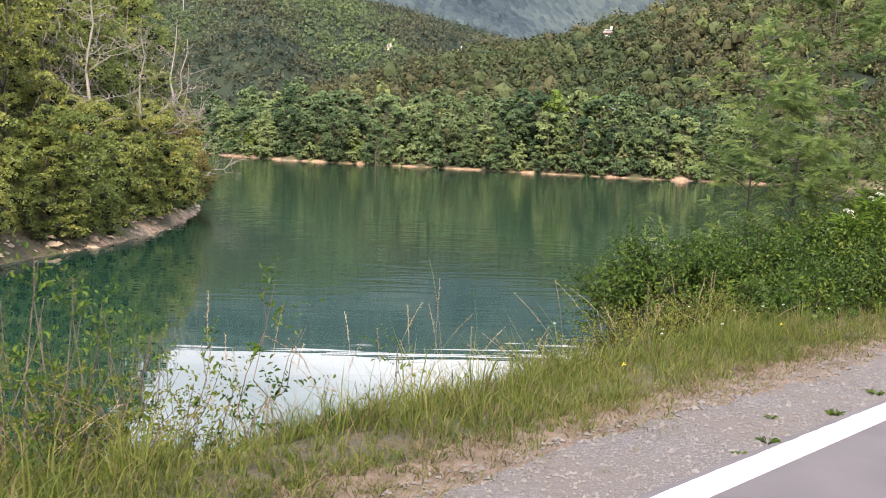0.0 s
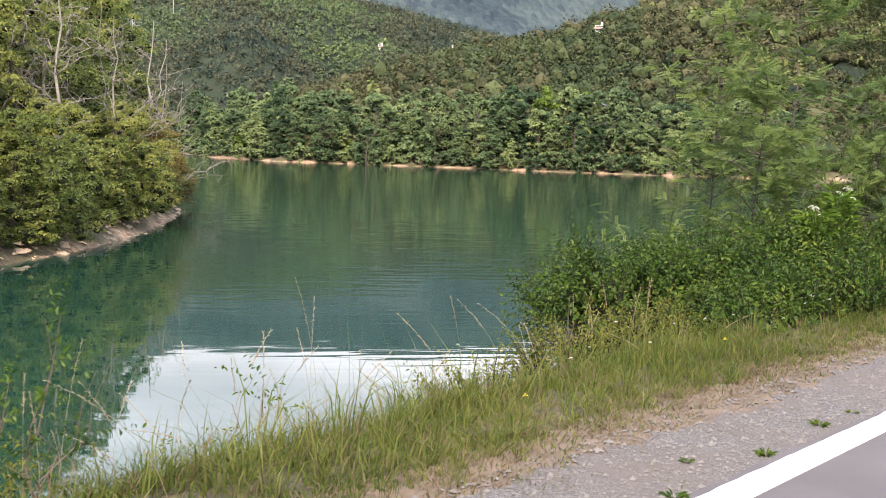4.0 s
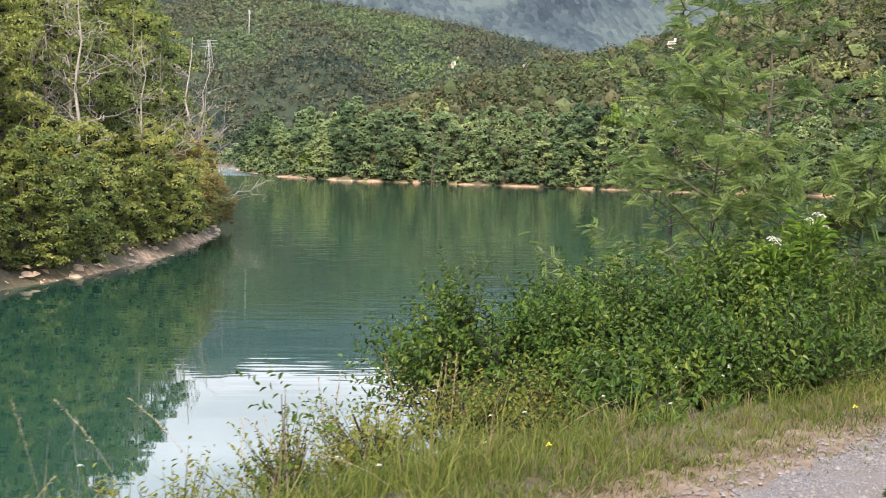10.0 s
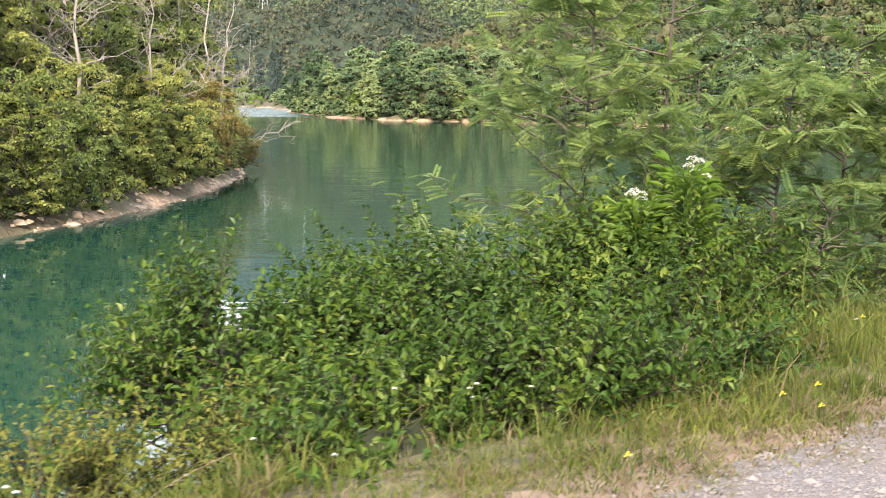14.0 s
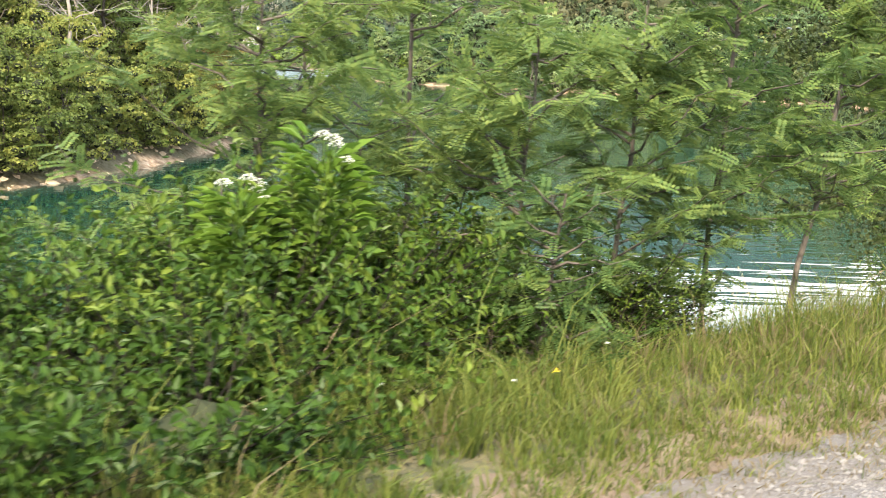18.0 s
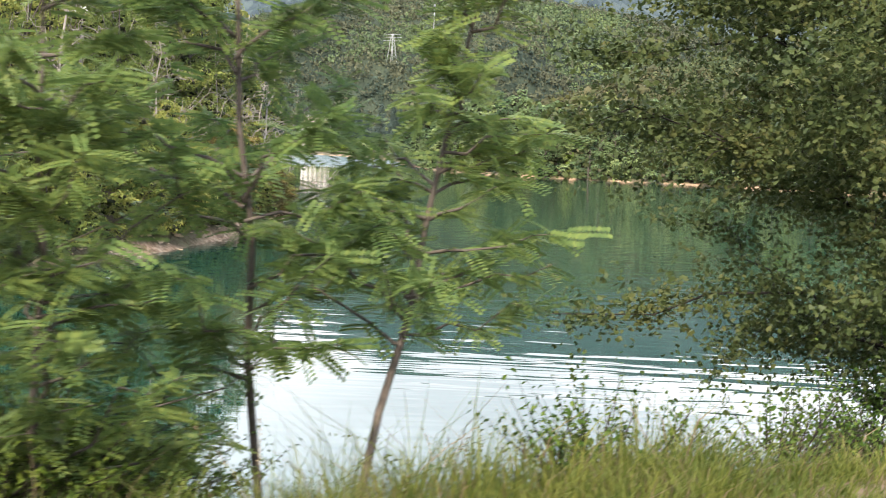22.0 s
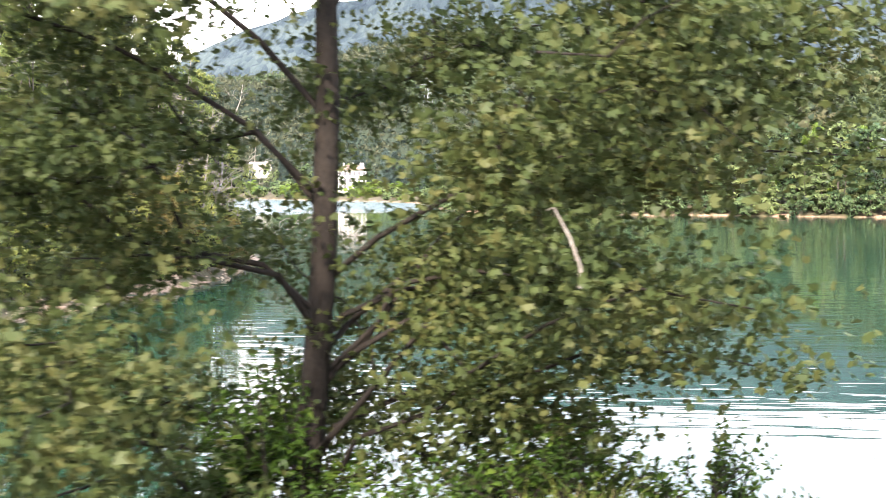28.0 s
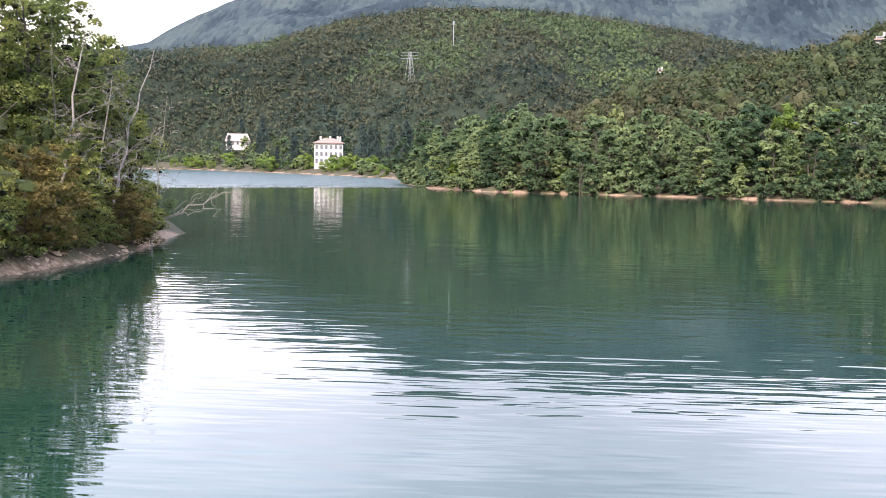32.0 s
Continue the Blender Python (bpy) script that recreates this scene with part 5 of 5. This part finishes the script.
def bank_rocks():
    rng = np.random.default_rng(720)
    n = 300
    s0 = rng.uniform(6, bseg[-1], n)
    x, y = np.interp(s0, bseg, bank_line[:, 0]), np.interp(s0, bseg, bank_line[:, 1])
    o = rng.uniform(-0.5, 1.0, n)
    x, y = x - o * 0.72, y + o * 0.7
    base = np.array([(1, 0, 0), (0.5, 0.9, 0.1), (-0.6, 0.8, 0), (-1, -0.1, 0.1), (-0.4, -0.9, 0), (0.6, -0.8, 0.1), (0.5, 0.2, 0.7), (-0.4, 0.3, 0.6), (0, -0.5, 0.65)], float)
    f4 = np.array([(0, 1, 6), (1, 2, 7), (1, 7, 6), (2, 3, 7), (3, 4, 8), (3, 8, 7), (4, 5, 8), (5, 0, 6), (5, 6, 8), (6, 7, 8)])
    kinds = [mesh_np("bank_stone", base * rng.uniform(0.7, 1.3, (9, 3)), f4, M_STONE_WARM) for _ in range(5)]
    ob = thing("stone_bank", "broken reddish stones along the foot of the wooded bank", "stones", at=(40, 52, 0), kind="structure")
    for k in range(n):
        st = child("stone", kinds[k % 5], ob)
        sc = rng.gamma(1.5, 0.055) + 0.05
        st.location = (x[k] - 40, y[k] - 52, zg(x[k], y[k]) - 0.02)
        st.rotation_euler = (rng.normal(0, 0.2), rng.normal(0, 0.2), rng.uniform(0, 6.28))
        st.scale = (sc, sc, sc * 0.75)


M_STONE_WARM = surface("shore_stone", [(0.3, (0.24, 0.155, 0.095)), (0.7, (0.54, 0.40, 0.28))], 1.5, 0.9, 0.4, 12)
bank_rocks()


# ---- far shore: pale and bright shrubs, lamp post ----
pale = [(m[0], m[1].copy()) for m in far_kinds[:2]]
for _, me in pale:
    me.materials.clear()
    me.materials.append(L_PALE)
bright = [(far_kinds[3][0], far_kinds[3][1].copy())]
bright[0][1].materials.clear()
bright[0][1].materials.append(L_BRIGHT)
for x, y, h in [(197, 131, 0.42), (199.5, 127, 0.5), (203, 121, 0.44), (206, 117, 0.52), (210, 113, 0.42), (214, 110, 0.5), (219, 106, 0.45), (225, 101, 0.5)]:
    plant(pale[R.integers(2)], (x, y, zg(x, y) - 0.4), R.uniform(0, 360), (h * 1.1, h * 1.1, h * 0.85), "round pale grey-green willow shrub at the water's edge", "willow_shrub", "shrub", "willow shrubs on the far shore", "foliage")
for x, y, h in [(174.5, 197, 0.42), (177, 203, 0.34), (199, 143, 0.62), (206, 140, 1.08), (180, 170, 0.36), (212, 134, 1.0)]:
    plant(bright[0], (x, y, zg(x, y) - 0.3), R.uniform(0, 360), h, "bright yellow-green tree standing out of the wood", "bright_tree", "tree", "trees on the far shore")


def lamp_post(x, y, z0, z1):
    ob = thing("lamp_post", "slender pale steel lamp post above the far wood", "lamp post", at=(x, y, z0))
    h = z1 - z0
    child("pole", mesh_np("lamp_pole", *tube([(0, 0, -0.3), (0, 0, h * 0.5), (0, 0, h)], [0.16, 0.13, 0.10], 8), M_STEEL, True), ob)
    child("lantern", mesh_np("lamp_lantern", *tube([(0, 0, h - 0.1), (0.1, 0, h + 0.1), (-0.8, 0.5, h + 0.25)], [0.10, 0.16, 0.2], 8), M_STEEL, True), ob)


lamp_post(211.6, 128.2, zg(211.6, 128.2), 13.4)


# ---- lake end: villa, low house, woods, masts ----
def box(sx, sy, sz, z0=0.0, bevel=0.0):
    bm = bmesh.new()
    bmesh.ops.create_cube(bm, size=1.0)
    bmesh.ops.scale(bm, vec=(sx, sy, sz), verts=bm.verts)
    bmesh.ops.translate(bm, vec=(0, 0, z0 + sz / 2), verts=bm.verts)
    if bevel:
        bmesh.ops.bevel(bm, geom=bm.edges[:], offset=bevel, segments=1, affect="EDGES")
    return bm


def done(name, bm, mat):
    me = bpy.data.meshes.new(name)
    bm.to_mesh(me)
    bm.free()
    me.materials.append(mat)
    return me


def hip_roof(sx, sy, h, over, ridge_len):
    bm = bmesh.new()
    a, b = sx / 2 + over, sy / 2 + over
    low = [bm.verts.new(p) for p in ((-a, -b, 0), (a, -b, 0), (a, b, 0), (-a, b, 0))]
    und = [bm.verts.new((v.co.x, v.co.y, -0.25)) for v in low]
    r0, r1 = bm.verts.new((-ridge_len / 2, 0, h)), bm.verts.new((ridge_len / 2, 0, h))
    for f in ((low[0], low[1], r1, r0), (low[1], low[2], r1), (low[2], low[3], r0, r1), (low[3], low[0], r0), tuple(reversed(und))):
        bm.faces.new(f)
    for k in range(4):
        bm.faces.new((und[k], und[(k + 1) % 4], low[(k + 1) % 4], low[k]))
    return bm


def building(name, label, at, rz, sx, sy, walls, roof_h, storeys, cols, side_cols, wall_mat, roof_mat, chimneys, ridge_len, group=""):
    ob = thing(name, label, "house", group, at, rz)
    wall = child("wall", done(name + "_wall", box(sx, sy, walls + 1.5, -1.5, 0.05), wall_mat), ob)
    roof = child("roof", done(name + "_roof", hip_roof(sx, sy, roof_h, 0.6, ridge_len), roof_mat), ob)
    roof.location = (0, 0, walls + 0.25)
    pane_me = done(name + "_pane", box(0.95, 0.10, 1.55), M_GLASS)
    frame_me = done(name + "_frame", box(1.2, 0.08, 1.8), M_WALL)
    sill_me = done(name + "_sill", box(1.35, 0.22, 0.1), M_WALL)
    for st in range(storeys):
        z = 0.9 + st * (walls - 0.6) / storeys
        spots = [((c + 0.5) / cols * sx - sx / 2, -sy / 2, 0) for c in range(cols)] + [(-sx / 2, (c + 0.5) / side_cols * sy - sy / 2, -90) for c in range(side_cols)] + [(sx / 2, (c + 0.5) / side_cols * sy - sy / 2, 90) for c in range(side_cols)]
        for x, y, a in spots:
            w = child("window", frame_me, ob)
            w.matrix_local = pose(x, y, z, 0, 0, a)
            p = child("pane", pane_me, w)
            p.location = (0, -0.03, 0.12)
            child("sill", sill_me, w).location = (0, -0.08, -0.1)
    for x, y in chimneys:
        ch = child("chimney", done(name + "_chimney", box(0.7, 0.7, 1.9, 0, 0.05), wall_mat), ob)
        ch.location = (x, y, walls + roof_h * 0.55)
    return ob


building("villa", "white three-storey villa with brown roof by the lake", (266.5, 404.5, 3.3), -31, 11.0, 11.0, 8.6, 1.8, 3, 6, 5, M_WALL, M_ROOF, [(-3.2, -1.5), (0.5, 1.0), (3.4, -0.5), (4.4, 2.5)], 4.0)
building("low_house", "white house with a broad pale roof among trees", (286.0, 524.0, 11.0), -26, 11.0, 8.0, 2.6, 3.6, 1, 5, 3, M_WALL, M_ROOF_PALE, [(-4.6, -1.0)], 9.5)


def conifer_mesh(seed, height, radius):
    rng = np.random.default_rng(seed)
    cents, spr = [], []
    for k in range(120):
        f = rng.random() ** 0.8
        r = radius * (1 - f) * rng.uniform(0.4, 1.05)
        a = rng.uniform(0, 6.28)
        cents.append((r * np.cos(a), r * np.sin(a), height * (0.06 + 0.93 * f) - 0.15 * r))
        spr.append(0.35 + 0.5 * (1 - f))
    lv, lf = leaves(rng, cents, np.array(spr), 14, 0.7, 0.1, aspect=0.4, droop=0.5)
    return mesh_np("conifer_trunk", *tube([(0, 0, -0.5), (0, 0, height * 0.5), (0, 0, height * 0.98)], [0.22, 0.14, 0.03], 7), M_BARK, True), mesh_np("conifer_crown", lv, lf, L_CONIFER)


conifers = [conifer_mesh(730 + k, 12.0, (2.4, 3.0)[k]) for k in range(2)]
end = np.array([(222, 290), (236, 312), (246, 358), (254, 418), (257, 474), (252, 536)], float)
eseg = np.r_[0, np.cumsum(np.hypot(*np.diff(end, axis=0).T))]
bright_small = [(edge_kinds[0][0], edge_kinds[0][1].copy())]
bright_small[0][1].materials.clear()
bright_small[0][1].materials.append(L_BRIGHT)
for off, gap, lo, hi in [(4, 9, 0.22, 0.42), (9, 12, 0.3, 0.55)]:
    for q0 in np.arange(2, eseg[-1], gap):
        x, y = np.interp(q0, eseg, end[:, 0]) + off + R.normal(0, 1.5), np.interp(q0, eseg, end[:, 1]) + R.normal(0, 2)
        if np.hypot(x - 264, y - 401) < 8:
            continue
        h = R.uniform(lo, hi) * 4.0
        plant((bright_small if R.random() < 0.45 else edge_kinds)[0], (x, y, zg(x, y) - 0.2), R.uniform(0, 360), (h * 1.2, h * 1.2, h), "rounded green bush on the low shore at the lake end", "shore_bush", "shrub", "bushes at the lake end", "foliage")
for x, y, h in [(262, 425, 1.0), (266, 430, 1.1), (259, 433, 0.8), (270, 380, 1.2), (262, 372, 1.3), (268, 362, 1.35), (258, 356, 1.1), (264, 345, 1.2), (256, 338, 1.0), (278, 415, 1.3), (284, 430, 1.4), (290, 410, 1.3), (276, 395, 1.4), (272, 470, 1.0), (280, 490, 1.2), (270, 500, 1.1), (296, 540, 1.3), (300, 525, 1.3), (250, 328, 1.1), (281, 372, 1.4)]:
    plant(conifers[R.integers(2)], (x, y, zg(x, y) - 0.1), R.uniform(0, 360), h, "dark blue-green conifer beside the lake end houses", "conifer", "tree", "conifers at the lake end")
for k in range(46):
    q0, off = R.uniform(0, eseg[-1]), R.uniform(16, 46)
    x, y = np.interp(q0, eseg, end[:, 0]) + off, np.interp(q0, eseg, end[:, 1]) + R.normal(0, 3)
    if (abs(x - 266) < 12 and y < 412) or np.hypot(x - 280, y - 516) < 16:
        continue
    plant(back_kinds[R.integers(3)], (x, y, zg(x, y) - 0.1), R.uniform(0, 360), R.uniform(0.6, 1.0), "broadleaf tree in the wood at the lake end", "lake_end_tree", "tree", "trees at the lake end")


def on_slope(eye, az, el, start=300.0):
    """Where a line of sight at that azimuth and elevation first meets the hills."""
    a, e = radians(az), math.tan(radians(el))
    d = np.arange(start, 2600, 4.0)
    x, y = eye[0] + d * math.cos(a), eye[1] + d * math.sin(a)
    g = ground_height(x, y)
    hit = np.argmax(g > 5.6 + d * e)
    return float(x[hit]), float(y[hit]), float(g[hit]), float(d[hit])


def lattice(name, label, at, height, wide, arms):
    """A lattice pylon of legs, bracing and cross-arms."""
    ob = thing(name, label, "pylon", at=at)
    r = wide * 0.03
    for sx in (-1, 1):
        for sy in (-1, 1):
            child("leg", mesh_np("pylon_leg", *tube([(sx * wide / 2, sy * wide / 2, -2), (sx * wide * 0.12, sy * wide * 0.12, height)], [r, r], 4), M_STEEL), ob)
    for k in range(7):
        z0, z1 = height * k / 7, height * (k + 1) / 7
        w0, w1 = (wide / 2) * (1 - 0.76 * k / 7), (wide / 2) * (1 - 0.76 * (k + 1) / 7)
        child("brace", mesh_np("pylon_brace", *merge([tube([(-w0, -w0, z0), (w1, -w1, z1)], [r * 0.6] * 2, 4), tube([(w0, -w0, z0), (-w1, -w1, z1)], [r * 0.6] * 2, 4)]), M_STEEL), ob)
    for f in arms:
        child("crossarm", mesh_np("pylon_arm", *tube([(-wide * 0.9, wide * 0.9, height * f), (wide * 0.9, -wide * 0.9, height * f)], [r * 0.8] * 2, 4), M_STEEL), ob)


end_eye, start_eye = (28.26, 0.15), (0.0, -0.41)
x, y, z, d = on_slope(end_eye, 55.7, 3.67)
lattice("pylon", "grey steel lattice power pylon on the wooded slope", (x, y, z + 3), d * 0.0205, d * 0.006, (0.72, 0.85, 0.97))
x, y, z, d = on_slope(end_eye, 53.65, 5.4)
mast = thing("radio_mast", "slender grey radio mast on the wooded ridge", "mast", at=(x, y, z + 3))
child("pole", mesh_np("mast_pole", *tube([(0, 0, -3), (0, 0, d * 0.016)], [d * 0.0004] * 2, 6), M_STEEL), mast)
child("antenna", mesh_np("mast_antenna", *tube([(0, 0, d * 0.0125), (0, 0, d * 0.0155)], [d * 0.0009] * 2, 6), M_STEEL), mast)
for eye, az, el, wd in [(start_eye, 31.83, 4.8, 0.002), (start_eye, 42.16, 3.95, 0.0004), (start_eye, 38.8, 4.0, 0.0004)]:
    x, y, z, d = on_slope(eye, az, el, 260.0)
    building("hill_house", "small pale house showing above the hillside trees", (x, y, z + 1.6), az - 90, d * wd + 1.0, d * wd + 1.0, d * wd + 0.8, 0.7, 1, 2, 1, M_WALL, M_ROOF, [(1.0, 0.5)], 2.0, "houses on the hills")


# ---- tall weeds, seed heads and flowers ----
def stalk_thing(seed, h, bend):
    rng = np.random.default_rng(seed)
    ob = thing("grass_stalk", "tall dry grass stalk with a feathery straw-brown seed head", "grass stalk", "dry grass stalks on the bank")
    t = np.linspace(0, 1, 9)
    p = np.stack([bend * t ** 2.2, 0.3 * bend * t ** 2, h * (t - 0.12 * bend * t ** 3)], -1)
    child("stem", mesh_np("stalk_stem", *tube(p, np.linspace(0.0017, 0.0007, 9), 4), L_SEED), ob)
    n = 46
    u = rng.uniform(0.76, 1.0, n)
    c = np.stack([np.interp(u, t, p[:, k]) for k in range(3)], -1)
    ax = rng.normal(0, 0.35, (n, 3)) + (p[-1] - p[-3]) / np.linalg.norm(p[-1] - p[-3])
    child("seed_head", mesh_np("stalk_head", *blades6(c, ax, rng.normal(0, 1, (n, 3)), rng.uniform(0.010, 0.022, n), 0.16), L_SEED), ob)
    return ob


stalk_kinds = [stalk_thing(800 + k, (0.75, 0.9, 0.65, 1.0)[k], (0.42, 0.26, 0.5, 0.12)[k]) for k in range(4)]
rs = np.random.default_rng(810)
for k, ob in enumerate(stalk_kinds):
    x, y = 3.6 + k, 4.9
    ob.matrix_world = pose(x, y, zg(x, y) - 0.02, 0, 0, 40 * k)
for k in range(84):
    x, y = rs.uniform(1.6, 10.6), rs.normal(4.85, 0.35)
    copy_thing(stalk_kinds[rs.integers(4)], pose(x, y, zg(x, y) - rs.uniform(0.02, 0.25), rs.normal(0, 13), rs.normal(0, 13), rs.uniform(0, 360)))
for k in range(26):
    x, y = rs.uniform(9.5, 28), rs.normal(4.55, 0.3)
    copy_thing(stalk_kinds[2 if k % 2 else 0], pose(x, y, zg(x, y) - 0.25, rs.normal(0, 8), rs.normal(0, 8), rs.uniform(0, 360)))
for seed, foot, rise, bend, turn in ((806, (6.80, 5.05), 1.5, 0.36, 180), (807, (6.76, 5.12), 1.3, 0.04, 0)):
    tall_stalk = stalk_thing(seed, rise, bend)
    tall_stalk.matrix_world = pose(*foot, zg(*foot) - 0.02, 0, 0, turn)


def weed(seed, h, size, mat, stems=3):
    rng = np.random.default_rng(seed)
    ob = thing("roadside_weed", "leafy branching green weed on the bank edge", "weed", "weeds on the bank edge")
    b = np.zeros((stems * 9, 3))
    d = np.zeros((stems * 9, 3))
    for k in range(stems):
        e = np.array([rng.normal(0, 0.18), rng.normal(0, 0.18), h * rng.uniform(0.75, 1.1)])
        st = bent(rng, (0, 0, -0.05), e, 7, 0.04)
        child("stem", mesh_np("weed_stem", *tube(st, np.linspace(0.006, 0.002, 7), 4), M_BARK_RED), ob)
        for j in range(9):
            f = rng.uniform(1.2, 5.9)
            b[k * 9 + j] = st[int(f)] + (st[int(f) + 1] - st[int(f)]) * (f % 1)
            d[k * 9 + j] = rng.normal(0, 1, 3) * [1, 1, 0.3] + [0, 0, 0.6]
    leaf, stem = shoots(rng, b, d, rng.uniform(0.12, 0.34, len(b)), 9, size, 0.45)
    child("foliage", mesh_np("weed_foliage", *leaf, mat), ob)
    return ob


weed_kinds = [weed(820, 1.25, 0.05, L_BUSH, 4), weed(821, 0.8, 0.04, L_WEED, 6), weed(822, 1.05, 0.032, L_WEED, 6)]
places = [(3.45, 4.95), (3.3, 5.2), (3.75, 5.3), (3.1, 4.75), (3.6, 4.8), (2.9, 5.0), (3.95, 5.2), (3.4, 5.5), (4.3, 5.2), (3.0, 5.3), (4.75, 5.3), (5.6, 5.1), (6.4, 5.3), (7.2, 5.2)]
for k, ob in enumerate(weed_kinds):
    x, y = places[k]
    ob.matrix_world = pose(x, y, zg(x, y) - 0.03, 0, 0, 90 * k)
for k, (x, y) in enumerate(places[3:]):
    copy_thing(weed_kinds[k % 3], pose(x, y, zg(x, y) - (0.03 if k < 7 else 0.45), 0, 0, 77 * k))
for k in range(16):
    x, y = rs.uniform(2.4, 4.7), rs.uniform(4.6, 5.5)
    copy_thing(weed_kinds[rs.integers(3)], pose(x, y, zg(x, y) - rs.uniform(0.05, 0.4), rs.normal(0, 8), rs.normal(0, 8), rs.uniform(0, 360)))
for k in range(22):
    x, y = rs.uniform(7.5, 29), rs.uniform(4.6, 5.3)
    copy_thing(weed_kinds[rs.integers(3)], pose(x, y, zg(x, y) - 0.6, 0, 0, rs.uniform(0, 360)))


def umbel_head(seed, r, n):
    """A flat white flower head of many small florets on rays."""
    rng = np.random.default_rng(seed)
    a, q = rng.uniform(0, 6.28, n), r * np.sqrt(rng.random(n))
    c = np.stack([q * np.cos(a), q * np.sin(a), 0.7 * r * (1 - (q / r) ** 2)], -1)
    v, f = leaves(rng, c, 0.005, 2, 0.008, 0.8, 0.05, 0.9)
    return mesh_np("umbel_florets", v, f, M_UMBEL)


umbel_small, umbel_big = umbel_head(830, 0.012, 18), umbel_head(831, 0.04, 80)


def flower(name, label, h, head, at, group):
    ob = thing(name, label, "flower", group, at)
    child("stem", mesh_np("flower_stem", *tube([(0, 0, -0.05), (0.02, 0, h * 0.6), (0, 0.01, h)], [0.004, 0.003, 0.002], 4), L_BUSH), ob)
    child("flower_head", head, ob).location = (0, 0.01, h)


flower("white_flower", "small white umbel flower in the grass", 0.30, umbel_small, (7.96, 4.85, 3.9), "white umbel flowers")
for x, y, h in [(14.36, 4.42, 0.35), (14.9, 4.3, 0.3), (12.55, 4.2, 0.2), (12.4, 4.35, 0.25), (13.4, 4.2, 0.22), (11.4, 4.4, 0.25), (13.9, 4.15, 0.3), (9.3, 4.6, 0.3)]:
    flower("white_flower", "small white umbel flower in the grass", h, umbel_small, (x, y, zg(x, y)), "white umbel flowers")


rf = np.random.default_rng(835)
for k in range(20):
    x, y = rf.uniform(7.5, 16.5), rf.normal(4.3, 0.28)
    flower("white_flower", "small white umbel flower in the grass", rf.uniform(0.18, 0.36), umbel_small, (x, y, zg(x, y)), "white umbel flowers")
M_YELLOW = surface("yellow_petals", [(0.3, (0.50, 0.36, 0.02)), (0.7, (0.66, 0.50, 0.04))], 20.0, 0.7, 0.0)
yellow_head = umbel_head(832, 0.010, 16)
yellow_head.materials.clear()
yellow_head.materials.append(M_YELLOW)
for k in range(8):
    x, y = (rf.normal(13.9, 0.5), rf.normal(3.15, 0.1)) if k < 4 else (rf.uniform(4, 23), rf.uniform(3.5, 4.3))
    flower("yellow_flower", "small yellow flower in the roadside grass", rf.uniform(0.10, 0.22), yellow_head, (x, y, zg(x, y)), "yellow flowers")


def gravel_tuft(seed, r, n):
    """A flat weed rooted in the gravel."""
    rng = np.random.default_rng(seed)
    ob = thing("gravel_weed", "small dark green weed growing in the gravel", "weed", "weeds in the gravel")
    a = rng.uniform(0, 6.28, n)
    ax = np.stack([np.cos(a), np.sin(a), rng.uniform(0.1, 0.8, n)], -1)
    child("foliage", mesh_np("gravel_weed_foliage", *blades6(ax * [0.3 * r, 0.3 * r, 0], ax, np.array([0, 0, 1.0]) + rng.normal(0, 0.3, (n, 3)), rng.uniform(0.3, 1.0, n) * r, 0.16), L_BUSH), ob)
    return ob


tuft_kinds = [gravel_tuft(850, 0.07, 46), gravel_tuft(851, 0.045, 30)]
spots = [(6.43, 2.34), (6.05, 2.33), (8.40, 2.42), (8.9, 2.40), (7.5, 2.36), (9.9, 2.45), (11.1, 2.40), (7.05, 2.6), (12.3, 2.5), (10.6, 2.7)]
for k, (x, y) in enumerate(spots):
    if k < 2:
        tuft_kinds[k].matrix_world = pose(x, y, 3.99, 0, 0, 30)
    else:
        copy_thing(tuft_kinds[k % 2], pose(x, y, 3.99, 0, 0, 70 * k))


def elder(at, h, seed):
    rng = np.random.default_rng(seed)
    ob = thing("dwarf_elder", "bright green dwarf elder with white flower heads above the bushes", "plant", "dwarf elder plants", at)
    child("stem", mesh_np("elder_stem", *tube([(0, 0, -0.1), (0.03, 0, h * 0.5), (0, 0, h)], [0.016, 0.012, 0.005], 6), L_ELDER), ob)
    n = 320
    z = h * rng.uniform(0.2, 0.93, n)
    a = rng.uniform(0, 6.28, n)
    rad = np.stack([np.cos(a), np.sin(a), rng.uniform(0.2, 0.9, n)], -1)
    base = np.stack([0 * z, 0 * z, z], -1) + rad * rng.uniform(0.02, 0.16, n)[:, None]
    child("foliage", mesh_np("elder_foliage", *blades6(base, rad, np.array([0, 0, 1.0]) + rng.normal(0, 0.3, (n, 3)), rng.uniform(0.09, 0.17, n), 0.26), L_ELDER), ob)
    for k in range(5):
        a = rng.uniform(0, 6.28)
        p = (0.13 * np.cos(a), 0.13 * np.sin(a), h + rng.uniform(-0.08, 0.08))
        child("ray", mesh_np("elder_ray", *tube([(0, 0, h * 0.82), p], [0.004, 0.003], 4), L_ELDER), ob)
        child("flower_head", umbel_big, ob).location = p


elder((15.15, 5.2, 4.0), 0.92, 841)
elder((15.55, 5.05, 4.0), 1.15, 842)
